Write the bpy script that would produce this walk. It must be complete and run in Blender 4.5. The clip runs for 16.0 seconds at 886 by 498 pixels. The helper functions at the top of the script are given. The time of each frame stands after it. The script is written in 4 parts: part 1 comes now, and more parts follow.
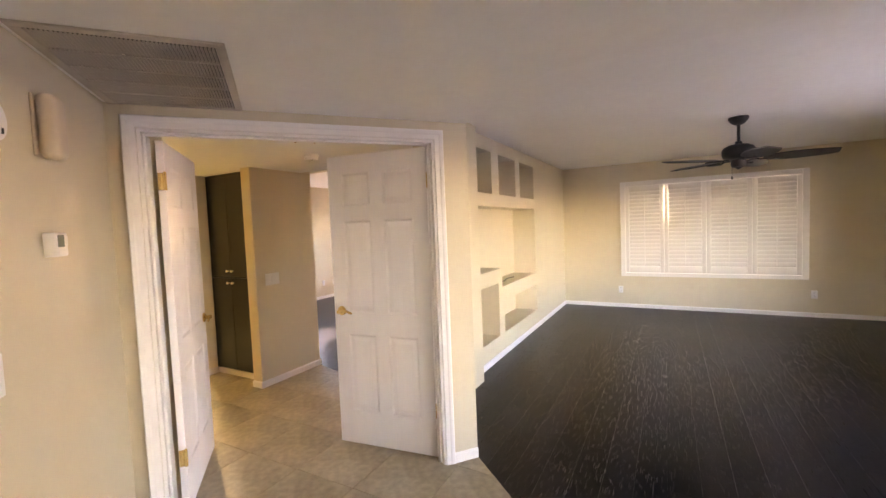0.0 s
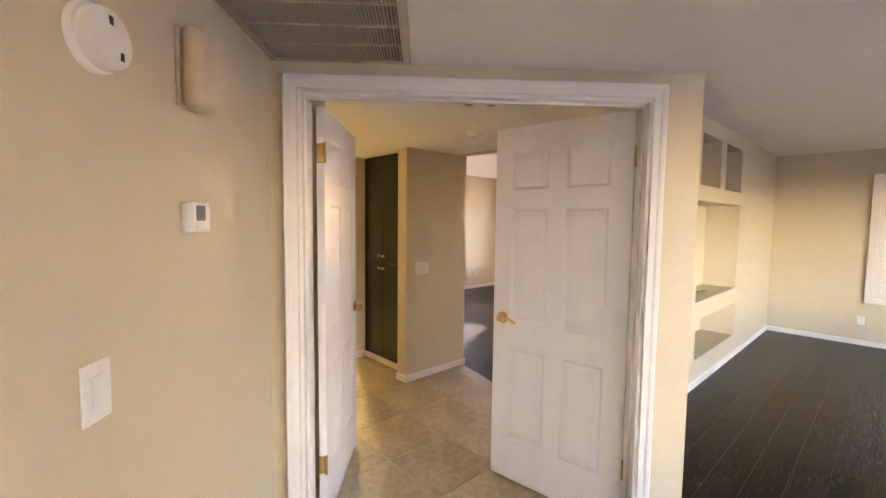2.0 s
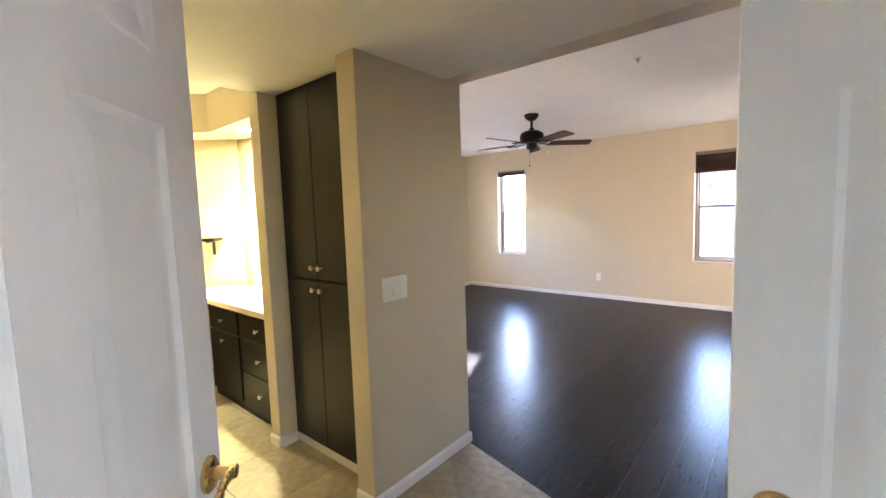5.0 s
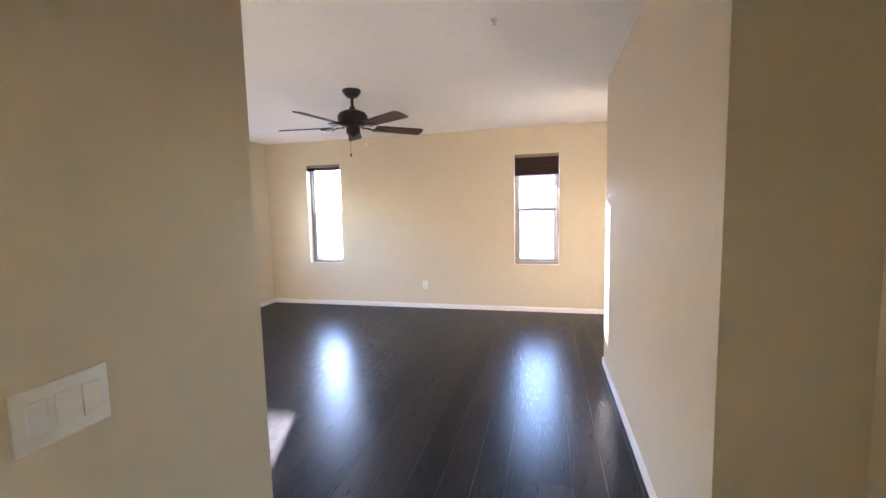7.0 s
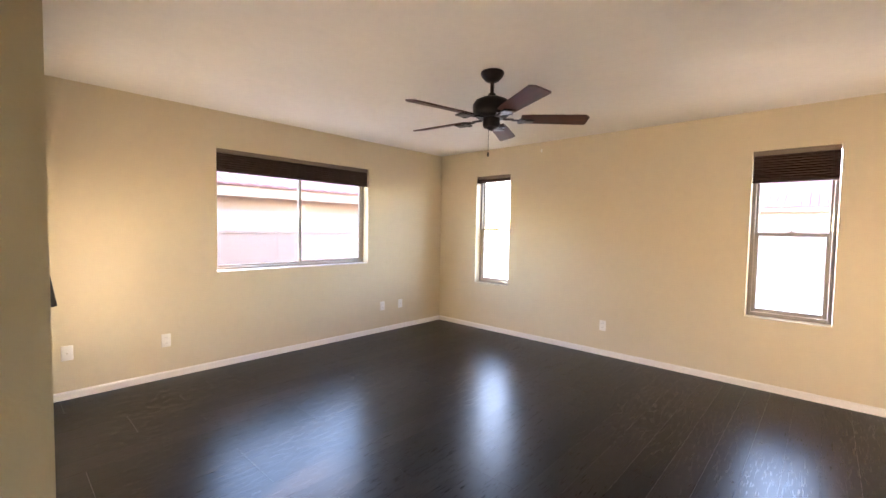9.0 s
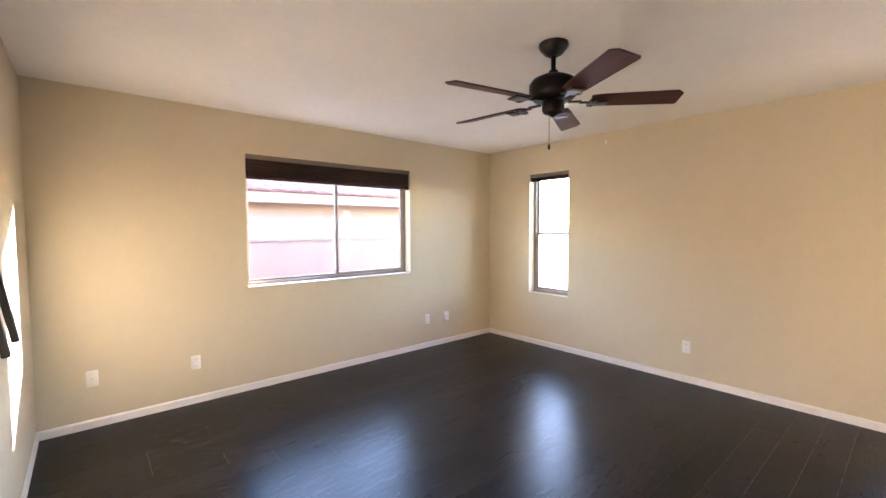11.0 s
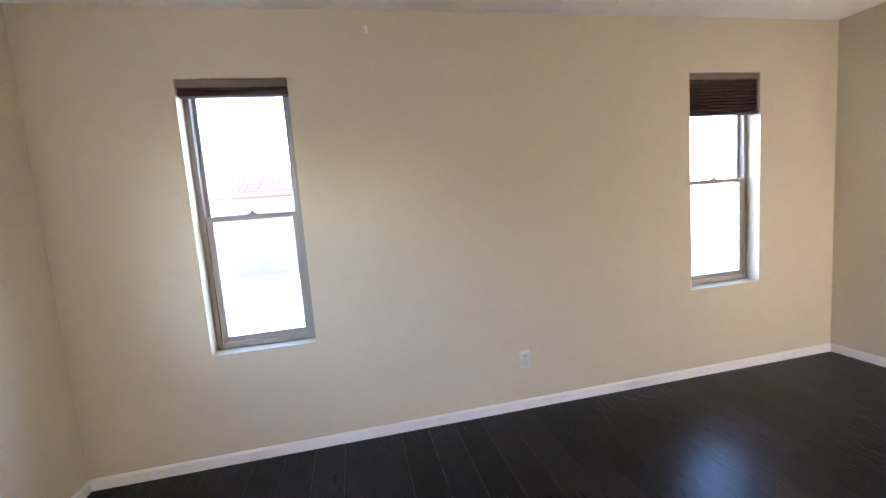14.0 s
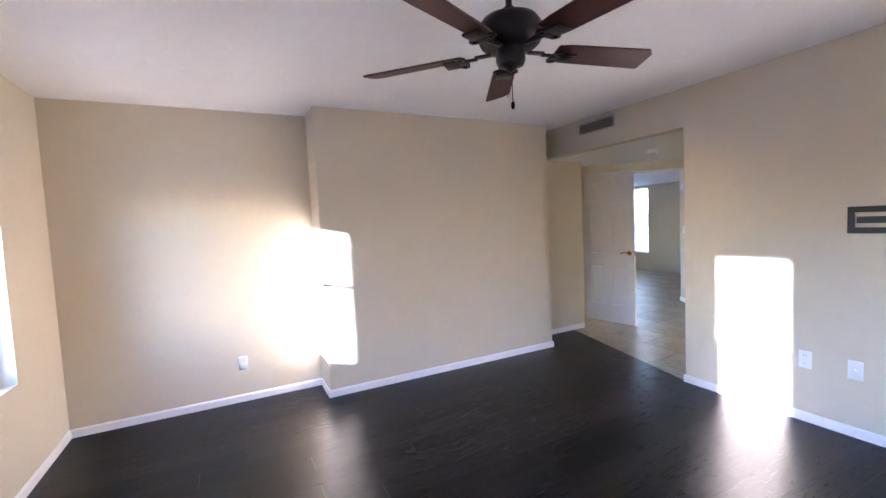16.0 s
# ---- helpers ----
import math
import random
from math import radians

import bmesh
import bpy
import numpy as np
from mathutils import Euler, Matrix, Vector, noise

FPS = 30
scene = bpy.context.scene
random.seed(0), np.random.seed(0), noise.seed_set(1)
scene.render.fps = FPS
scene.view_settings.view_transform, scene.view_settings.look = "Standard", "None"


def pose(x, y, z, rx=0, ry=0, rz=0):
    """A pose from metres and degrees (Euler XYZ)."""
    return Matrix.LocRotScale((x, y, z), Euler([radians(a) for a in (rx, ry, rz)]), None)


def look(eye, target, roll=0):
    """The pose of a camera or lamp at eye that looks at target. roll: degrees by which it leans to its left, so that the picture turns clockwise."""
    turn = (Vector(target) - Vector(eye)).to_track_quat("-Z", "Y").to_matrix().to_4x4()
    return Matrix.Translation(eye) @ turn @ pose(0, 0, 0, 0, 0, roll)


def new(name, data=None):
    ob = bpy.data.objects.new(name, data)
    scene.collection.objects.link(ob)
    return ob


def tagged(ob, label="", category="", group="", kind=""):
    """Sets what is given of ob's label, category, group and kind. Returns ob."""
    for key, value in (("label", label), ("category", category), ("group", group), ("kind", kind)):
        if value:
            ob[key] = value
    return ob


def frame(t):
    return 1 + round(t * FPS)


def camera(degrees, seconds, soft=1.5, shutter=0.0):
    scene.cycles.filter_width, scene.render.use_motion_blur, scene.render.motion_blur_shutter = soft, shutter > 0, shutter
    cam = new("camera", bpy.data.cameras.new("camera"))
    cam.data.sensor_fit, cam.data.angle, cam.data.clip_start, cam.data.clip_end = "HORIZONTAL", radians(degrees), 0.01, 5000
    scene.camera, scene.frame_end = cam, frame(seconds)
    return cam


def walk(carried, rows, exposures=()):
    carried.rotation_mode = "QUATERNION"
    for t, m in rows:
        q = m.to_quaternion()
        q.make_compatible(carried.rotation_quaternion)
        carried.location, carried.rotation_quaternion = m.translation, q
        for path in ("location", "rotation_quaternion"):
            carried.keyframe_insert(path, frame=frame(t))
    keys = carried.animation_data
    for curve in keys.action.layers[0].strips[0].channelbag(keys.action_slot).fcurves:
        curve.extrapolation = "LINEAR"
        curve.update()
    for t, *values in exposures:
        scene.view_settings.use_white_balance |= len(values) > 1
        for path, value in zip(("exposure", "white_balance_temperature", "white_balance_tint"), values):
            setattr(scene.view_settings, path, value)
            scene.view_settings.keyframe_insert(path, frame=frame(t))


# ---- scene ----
cam = camera(93.7, 16.0)
PATH = [
    (0, (0.409, 0.561, 1.498), (-0.551, 2.312, 1.387), -2.3),
    (0.5, (0.416, 0.536, 1.501), (-0.608, 2.249, 1.372), -1.4),
    (1, (0.346, 0.585, 1.486), (-0.888, 2.152, 1.339), -0.6),
    (1.5, (0.207, 0.715, 1.478), (-1.229, 2.099, 1.328), 0.4),
    (2, (-0.105, 0.887, 1.489), (-1.574, 2.237, 1.349), 0.7),
    (2.5, (-0.42, 1.1, 1.464), (-1.931, 2.404, 1.329), -0.4),
    (3, (-0.737, 1.318, 1.414), (-2.298, 2.563, 1.31), -0.7),
    (3.5, (-1.014, 1.478, 1.398), (-2.48, 2.832, 1.265), -1.0),
    (6, (-1.859, 2.355, 1.403), (-2.937, 4.032, 1.246), -1.6),
    (6.5, (-2.014, 2.572, 1.395), (-2.813, 4.399, 1.238), -1.2),
    (7, (-2.169, 2.781, 1.4), (-2.653, 4.712, 1.209), -1.3),
    (7.5, (-2.158, 3.035, 1.394), (-2.659, 4.958, 1.177), -0.9),
    (8, (-2.104, 3.337, 1.368), (-2.838, 5.186, 1.156), 0.3),
    (8.5, (-2.117, 3.634, 1.38), (-3.103, 5.366, 1.209), 0.7),
    (9, (-2.076, 3.845, 1.365), (-3.431, 5.314, 1.269), 1.0),
    (11.5, (-2.787, 4.381, 1.444), (-4.302, 5.682, 1.344), -0.2),
    (12, (-3.257, 4.64, 1.424), (-4.595, 6.123, 1.327), -0.3),
    (12.5, (-3.689, 4.93, 1.453), (-4.707, 6.648, 1.332), -1.0),
    (13, (-4.136, 5.254, 1.412), (-4.745, 7.154, 1.28), -2.0),
    (13.5, (-4.646, 5.576, 1.399), (-4.722, 7.567, 1.227), -2.6),
    (14, (-4.844, 5.982, 1.362), (-4.432, 7.926, 1.144), -4.4),
    (14.5, (-5.144, 6.412, 1.356), (-4.015, 8.053, 1.177), -2.7),
    (15, (-5.238, 6.754, 1.406), (-3.522, 7.773, 1.275), -2.4),
    (15.5, (-5.218, 7.034, 1.443), (-3.226, 7.172, 1.334), -2.7),
    (16, (-5.216, 7.254, 1.441), (-3.437, 6.35, 1.314), -2.7),
]
EXPO = [(0, 6.95, 7300, 44), (2, 6.9, 7000, 42), (3.5, 6.85, 6000, 30), (6, 6.95, 5400, 28), (7.5, 6.9, 5700, 28), (8.3, 6.8, 6500, 27), (9, 6.65, 6400, 28), (11.5, 6.65, 5900, 28),
        (12.5, 6.3, 5400, 29), (13.2, 6.2, 5400, 28), (14, 6.4, 5200, 26), (15, 6.6, 4900, 28), (16, 6.8, 4950, 32)]
walk(cam, [(t, look(eye, target, roll)) for t, eye, target, roll in PATH], EXPO)

# ---------- world, sun, lamps ----------
SUN_WAY = Vector((1.74, -4.40, -0.92)).normalized()
world = bpy.data.worlds.new("world")
scene.world = world
world.use_nodes = True
wn, wl = world.node_tree.nodes, world.node_tree.links
sky = wn.new("ShaderNodeTexSky")
sky.sky_type = 'NISHITA'
sky.sun_disc = False
sky.sun_elevation = math.asin(-SUN_WAY.z)
sky.sun_rotation = math.atan2(-SUN_WAY.x, -SUN_WAY.y)
sky.air_density, sky.dust_density = 1.0, 0.1
wl.new(sky.outputs[0], wn["Background"].inputs[0])
wn["Background"].inputs[1].default_value = 0.15

sun_data = bpy.data.lights.new("sun", 'SUN')
sun_data.energy, sun_data.angle, sun_data.color = 0.9, radians(0.9), (1.0, 0.93, 0.83)
sun = new("sun", sun_data)
sun.matrix_world = look((0, 0, 12), Vector((0, 0, 12)) + SUN_WAY)


def area_lamp(name, m, w, h, watts, colour, shape='RECTANGLE'):
    d = bpy.data.lights.new(name, 'AREA')
    d.shape, d.size, d.size_y, d.energy, d.color = shape, w, h, watts, colour
    ob = new(name, d)
    ob.matrix_world = m
    return ob


# ---------- the plan, in metres ----------
XW, YN, XE, XP, YJ, YP, YS = -6.33, 8.40, -1.33, -1.675, 6.592, 4.14, 3.91
XC, YC, YPAN = -3.061, 3.156, 3.275      # column wall by the pantry
XS0, XS1 = -4.05, -3.945                  # wall end between pantry and desk nook
XR = -1.29                                # hall side of the wall beside the door
XL, YL, XLE, YLS = -1.265, 8.16, 2.95, -1.9   # living room
XB = XL - 0.32                            # backs of the media niches
HI, HL, LO = 2.44, 2.405, 2.125           # ceilings: bedroom, living room, entry and hall
DN0, DN1 = 2.63, 2.74                     # faces of the slanting door wall
DS0, DS1, DSE = -0.452, 1.041, 1.26       # its opening and its free end
DH, TW = 2.016, 1.50                      # height of that opening; where the thermostat wall ends
TS = -0.570                               # face of the thermostat wall
NOOK_WATTS = 0.45
DIAG = Matrix.Rotation(radians(50.5), 4, 'Z') @ Matrix.Translation((0.562, -0.226, 0))
NOOK = Matrix.Rotation(radians(45), 4, 'Z') @ Matrix.Translation((0, -0.18, 0))


def flat(m, s, n):
    """A place on the floor plan from a wall's own axes."""
    return tuple(m @ Vector((s, n, 0)))[:2]


# ---------- materials ----------
def node_mat(name):
    m = bpy.data.materials.new(name)
    m.use_nodes = True
    nt = m.node_tree
    return m, nt, nt.nodes["Principled BSDF"]


def surface(name, colour, rough=0.5, metal=0.0, vary=0.06, scale=3.0, bump=0.0, bump_scale=200.0, per_object=0.0,
            grain=None, coat=0.0, stain=None, spec=0.5, sheen_vary=0.15):
    """A painted, wooden or metal surface: a base colour that wanders at two scales, with fine relief."""
    m, nt, p = node_mat(name)
    n, l = nt.nodes, nt.links
    tc = n.new("ShaderNodeTexCoord")
    src = tc.outputs["Object"]
    if grain:
        mp = n.new("ShaderNodeMapping")
        mp.inputs["Scale"].default_value = grain
        l.new(src, mp.inputs[0])
        src = mp.outputs[0]
    big = n.new("ShaderNodeTexNoise")
    big.inputs["Scale"].default_value, big.inputs["Detail"].default_value = scale, 5
    l.new(src, big.inputs["Vector"])
    fine = n.new("ShaderNodeTexNoise")
    fine.inputs["Scale"].default_value, fine.inputs["Detail"].default_value = scale * 9, 6
    l.new(src, fine.inputs["Vector"])
    mix = n.new("ShaderNodeMix")
    mix.inputs["Factor"].default_value = 0.45
    l.new(big.outputs["Fac"], mix.inputs[2])
    l.new(fine.outputs["Fac"], mix.inputs[3])
    level = mix.outputs[0]
    if per_object:
        info = n.new("ShaderNodeObjectInfo")
        ad = n.new("ShaderNodeMath")
        ad.operation = 'MULTIPLY_ADD'
        ad.inputs[1].default_value = per_object
        l.new(info.outputs["Random"], ad.inputs[0])
        l.new(level, ad.inputs[2])
        sub = n.new("ShaderNodeMath")
        sub.operation = 'SUBTRACT'
        sub.inputs[1].default_value = per_object / 2
        l.new(ad.outputs[0], sub.inputs[0])
        level = sub.outputs[0]
        if grain:
            off = n.new("ShaderNodeVectorMath")
            off.operation = 'SCALE'
            comb = n.new("ShaderNodeCombineXYZ")
            for i in range(3):
                l.new(info.outputs["Random"], comb.inputs[i])
            off.inputs["Scale"].default_value = 37.0
            l.new(comb.outputs[0], off.inputs[0])
            add = n.new("ShaderNodeVectorMath")
            l.new(src, add.inputs[0])
            l.new(off.outputs[0], add.inputs[1])
            l.new(add.outputs[0], big.inputs["Vector"])
            l.new(add.outputs[0], fine.inputs["Vector"])
    ramp = n.new("ShaderNodeValToRGB")
    lo = [c * (1 - vary) for c in colour]
    hi = [min(1, c * (1 + vary)) for c in (stain or colour)]
    ramp.color_ramp.elements[0].position, ramp.color_ramp.elements[1].position = 0.3, 0.7
    ramp.color_ramp.elements[0].color = (*lo, 1)
    ramp.color_ramp.elements[1].color = (*hi, 1)
    l.new(level, ramp.inputs[0])
    l.new(ramp.outputs[0], p.inputs["Base Color"])
    rr = n.new("ShaderNodeMapRange")
    rr.inputs["To Min"].default_value, rr.inputs["To Max"].default_value = rough * (1 - sheen_vary), min(1, rough * (1 + sheen_vary))
    l.new(fine.outputs["Fac"], rr.inputs["Value"])
    l.new(rr.outputs[0], p.inputs["Roughness"])
    p.inputs["Metallic"].default_value = metal
    p.inputs["Coat Weight"].default_value = coat
    p.inputs["Specular IOR Level"].default_value = spec
    if bump:
        bt = n.new("ShaderNodeTexNoise")
        bt.inputs["Scale"].default_value, bt.inputs["Detail"].default_value = bump_scale, 3
        l.new(src if grain else tc.outputs["Object"], bt.inputs["Vector"])
        b = n.new("ShaderNodeBump")
        b.inputs["Strength"].default_value, b.inputs["Distance"].default_value = bump, 0.002
        l.new(bt.outputs["Fac"], b.inputs["Height"])
        l.new(b.outputs[0], p.inputs["Normal"])
    return m


def glow(name, colour, strength):
    m, nt, p = node_mat(name)
    p.inputs["Base Color"].default_value = (*colour, 1)
    p.inputs["Emission Color"].default_value = (*colour, 1)
    p.inputs["Emission Strength"].default_value = strength
    return m


def glass(name):
    m, nt, p = node_mat(name)
    n, l = nt.nodes, nt.links
    tr = n.new("ShaderNodeBsdfTransparent")
    # pane colour greyed so that the overbright outdoors looks dimmer
    tr.inputs[0].default_value = (0.60, 0.60, 0.60, 1)
    gl = n.new("ShaderNodeBsdfGlossy")
    gl.inputs["Roughness"].default_value = 0.02
    lw = n.new("ShaderNodeLayerWeight")
    pw = n.new("ShaderNodeMath")
    pw.operation = 'POWER'
    pw.inputs[1].default_value = 4.0
    l.new(lw.outputs["Facing"], pw.inputs[0])
    fr = n.new("ShaderNodeMath")
    fr.operation = 'MULTIPLY_ADD'
    fr.inputs[1].default_value, fr.inputs[2].default_value = 0.6, 0.04
    l.new(pw.outputs[0], fr.inputs[0])
    mx = n.new("ShaderNodeMixShader")
    l.new(fr.outputs[0], mx.inputs[0])
    l.new(tr.outputs[0], mx.inputs[1])
    l.new(gl.outputs[0], mx.inputs[2])
    l.new(mx.outputs[0], n["Material Output"].inputs[0])
    return m


WALL = surface("tan_wall_paint", (0.63, 0.545, 0.385), 0.55, vary=0.03, scale=1.3, bump=0.35, bump_scale=110, spec=0.4)
CEIL = surface("ceiling_paint", (0.84, 0.82, 0.78), 0.75, vary=0.035, scale=1.6, bump=0.6, bump_scale=34, spec=0.25)
TRIM = surface("white_trim_paint", (0.80, 0.77, 0.74), 0.35, vary=0.03, scale=4, bump=0.05)
DOORW = surface("white_door_paint", (0.78, 0.75, 0.73), 0.38, vary=0.025, scale=5, bump=0.15, bump_scale=60, grain=(6, 6, 0.6))
WOOD = surface("espresso_plank", (0.0024, 0.0019, 0.0017), 0.30, vary=0.4, scale=2.2, per_object=0.7, grain=(9, 0.5, 9), spec=0.22, sheen_vary=0.35,
               bump=0.035, bump_scale=5, stain=(0.0085, 0.0066, 0.0060))
WOODBASE = surface("plank_joint", (0.002, 0.0016, 0.0015), 0.9, spec=0.1)
TILE = surface("beige_floor_tile", (0.30, 0.245, 0.155), 0.36, vary=0.24, scale=2.4, per_object=0.07, bump=0.08, bump_scale=30,
               stain=(0.42, 0.35, 0.225))
GROUT = surface("tile_grout", (0.30, 0.25, 0.18), 0.85, vary=0.12, bump=0.3)
DARKCAB = surface("dark_stained_cabinet", (0.0050, 0.0043, 0.0026), 0.34, vary=0.4, scale=2, grain=(7, 7, 0.5), bump=0.12, bump_scale=25, spec=0.26)
COUNTER = surface("cream_laminate_counter", (0.72, 0.66, 0.52), 0.35, vary=0.04, scale=12)
BRASS = surface("polished_brass", (0.72, 0.50, 0.20), 0.22, metal=1.0, vary=0.08)
NICKEL = surface("satin_nickel", (0.62, 0.58, 0.52), 0.3, metal=1.0, vary=0.06)
BRONZE = surface("dark_bronze", (0.018, 0.014, 0.012), 0.38, metal=0.6, vary=0.2, scale=8)
BLADE = surface("walnut_fan_blade", (0.040, 0.011, 0.007), 0.48, vary=0.35, scale=2.5, grain=(1, 12, 12), stain=(0.075, 0.024, 0.015), spec=0.3)
SHADE = surface("brown_cellular_fabric", (0.050, 0.026, 0.020), 0.8, vary=0.12, scale=6, bump=0.2)
SHADERAIL = surface("taupe_shade_rail", (0.20, 0.16, 0.125), 0.45, vary=0.06)
FRAME = surface("taupe_window_vinyl", (0.30, 0.26, 0.22), 0.45, vary=0.05)
SHUTTER = surface("white_shutter_paint", (0.76, 0.73, 0.68), 0.4, vary=0.02)
PLASTIC = surface("white_plastic", (0.80, 0.78, 0.74), 0.4, vary=0.03)
CREAM = surface("cream_plastic", (0.56, 0.46, 0.33), 0.45, vary=0.05)
SLOT = surface("dark_slot", (0.02, 0.02, 0.02), 0.6)
GREYLCD = surface("grey_display", (0.10, 0.13, 0.11), 0.55)
GRILLE = surface("painted_grille_metal", (0.50, 0.44, 0.36), 0.45, vary=0.08, scale=6)
DUCTSHADE = surface("dark_duct_shade", (0.03, 0.028, 0.025), 0.9)
BLACK = surface("black_powder_coat", (0.012, 0.012, 0.013), 0.45, vary=0.15)
GLASS = glass("window_glass")
STUCCO = surface("pale_stucco", (0.27, 0.235, 0.215), 0.9, vary=0.04, scale=1.5, bump=0.15, bump_scale=25)
FASCIA = surface("tan_fascia_paint", (0.31, 0.20, 0.135), 0.7, vary=0.06)
ROOFT = surface("terracotta_roof_tile", (0.23, 0.105, 0.105), 0.85, vary=0.15, scale=4, per_object=0.3)
BLOCK = surface("pinkish_block_wall", (0.25, 0.185, 0.165), 0.9, vary=0.06, scale=2, bump=0.15, bump_scale=25, per_object=0.2)
GRAVEL = surface("desert_gravel", (0.58, 0.48, 0.41), 0.95, vary=0.12, scale=3, bump=0.3, bump_scale=12)
CONC = surface("pale_concrete", (0.55, 0.52, 0.48), 0.85, vary=0.07, scale=1.2, bump=0.3)
LAMPGLOW = glow("warm_lamp_lens", (1.0, 0.78, 0.34), 8.0)


# ---------- mesh helpers ----------
def quad_box(bm, x0, x1, y0, y1, z0, z1, m=None):
    v = [bm.verts.new((x, y, z)) for z in (z0, z1) for y in (y0, y1) for x in (x0, x1)]
    for f in ((0, 2, 3, 1), (4, 5, 7, 6), (0, 1, 5, 4), (2, 6, 7, 3), (0, 4, 6, 2), (1, 3, 7, 5)):
        bm.faces.new([v[i] for i in f])
    if m is not None:
        for q in v:
            q.co = m @ q.co
    return v


def soft_box(bm, x0, x1, y0, y1, z0, z1, w=0.003, m=None, seg=2):
    """A box with rounded edges."""
    t = bmesh.new()
    quad_box(t, x0, x1, y0, y1, z0, z1)
    w = min(w, 0.45 * min(x1 - x0, y1 - y0, z1 - z0))
    bmesh.ops.bevel(t, geom=t.edges[:], offset=w, segments=seg, affect='EDGES', profile=0.5)
    if m is not None:
        bmesh.ops.transform(t, matrix=m, verts=t.verts[:])
    me = bpy.data.meshes.new("tmp")
    t.to_mesh(me)
    t.free()
    bm.from_mesh(me)
    bpy.data.meshes.remove(me)


def lathe(bm, profile, seg=24, m=None):
    """Turn a list of (radius, height) about z."""
    rings = []
    for r, z in profile:
        if r < 1e-5:
            rings.append([bm.verts.new((0, 0, z))])
        else:
            rings.append([bm.verts.new((r * math.cos(a), r * math.sin(a), z)) for a in [2 * math.pi * i / seg for i in range(seg)]])
    for a, b in zip(rings, rings[1:]):
        for i in range(seg):
            j = (i + 1) % seg
            if len(a) == 1 and len(b) == 1:
                break
            if len(a) == 1:
                bm.faces.new((a[0], b[j], b[i]))
            elif len(b) == 1:
                bm.faces.new((a[i], a[j], b[0]))
            else:
                bm.faces.new((a[i], a[j], b[j], b[i]))
    if m is not None:
        for ring in rings:
            for v in ring:
                v.co = m @ v.co


def prism(bm, pts, z0, z1):
    """An upright prism over the outline pts."""
    lo = [bm.verts.new((x, y, z0)) for x, y in pts]
    hi = [bm.verts.new((x, y, z1)) for x, y in pts]
    bm.faces.new(lo[::-1])
    bm.faces.new(hi)
    k = len(pts)
    for i in range(k):
        bm.faces.new((lo[i], lo[(i + 1) % k], hi[(i + 1) % k], hi[i]))


def holed(bm, u0, u1, v0, v1, z0, z1, holes=(), along_y=False):
    """A wall from u0 to u1 with faces at v0 and v1, and openings (ua, ub, za, zb) through it."""
    us = sorted({u0, u1, *[h for o in holes for h in o[:2] if u0 < h < u1]})
    zs = sorted({z0, z1, *[h for o in holes for h in o[2:] if z0 < h < z1]})

    def solid(i, k):
        if not (0 <= i < len(us) - 1 and 0 <= k < len(zs) - 1):
            return False
        u, z = (us[i] + us[i + 1]) / 2, (zs[k] + zs[k + 1]) / 2
        return not any(a < u < b and c < z < d for a, b, c, d in holes)

    made = {}

    def vert(u, v, z):
        key = (u, v, z)
        if key not in made:
            made[key] = bm.verts.new((v, u, z) if along_y else (u, v, z))
        return made[key]

    def face(*c):
        bm.faces.new([vert(*q) for q in c])

    for i in range(len(us) - 1):
        for k in range(len(zs) - 1):
            if not solid(i, k):
                continue
            a, b, c, d = us[i], us[i + 1], zs[k], zs[k + 1]
            face((a, v0, c), (b, v0, c), (b, v0, d), (a, v0, d))
            face((a, v1, c), (a, v1, d), (b, v1, d), (b, v1, c))
            if not solid(i - 1, k):
                face((a, v0, c), (a, v0, d), (a, v1, d), (a, v1, c))
            if not solid(i + 1, k):
                face((b, v0, c), (b, v1, c), (b, v1, d), (b, v0, d))
            if not solid(i, k - 1):
                face((a, v0, c), (a, v1, c), (b, v1, c), (b, v0, c))
            if not solid(i, k + 1):
                face((a, v0, d), (b, v0, d), (b, v1, d), (a, v1, d))
    bmesh.ops.recalc_face_normals(bm, faces=bm.faces[:])


def part(name, bm, material, parent=None, label="", m=None, smooth=False):
    """Link a bmesh as one mesh object, under a thing where one is given."""
    bmesh.ops.recalc_face_normals(bm, faces=bm.faces[:])
    me = bpy.data.meshes.new(name)
    bm.to_mesh(me)
    bm.free()
    me.materials.append(material)
    if smooth:
        for f in me.polygons:
            f.use_smooth = True
        me.set_sharp_from_angle(angle=radians(35))
    ob = new(name, me)
    if m is not None:
        ob.matrix_basis = m
    if parent is not None:
        ob.parent = parent
    if label:
        ob["label"] = label
    return ob


def boxes(*bs, soft=0.0):
    bm = bmesh.new()
    for b in bs:
        if soft:
            soft_box(bm, *b, w=soft)
        else:
            quad_box(bm, *b)
    return bm


def thing(name, m, label, category, group="", kind=""):
    ob = tagged(new(name), label, category, group, kind)
    ob.empty_display_size = 0.1
    ob.matrix_basis = m
    return ob


def structure(name, bm, material, label, category, m=None):
    return tagged(part(name, bm, material, m=m), label, category, kind="structure")


def boxes_of_wall():
    bm = bmesh.new()
    quad_box(bm, TS - 0.12, DS0, DN1, DN1 + 0.055, -0.1, LO)
    return bm


# ---------- walls ----------
def plain_wall(name, u0, u1, v0, v1, z0, z1, holes=(), along_y=False, m=None, label="tan painted drywall with fine orange-peel texture"):
    bm = bmesh.new()
    holed(bm, u0, u1, v0, v1, z0, z1, holes, along_y)
    return structure(name, bm, WALL, label, "wall", m)


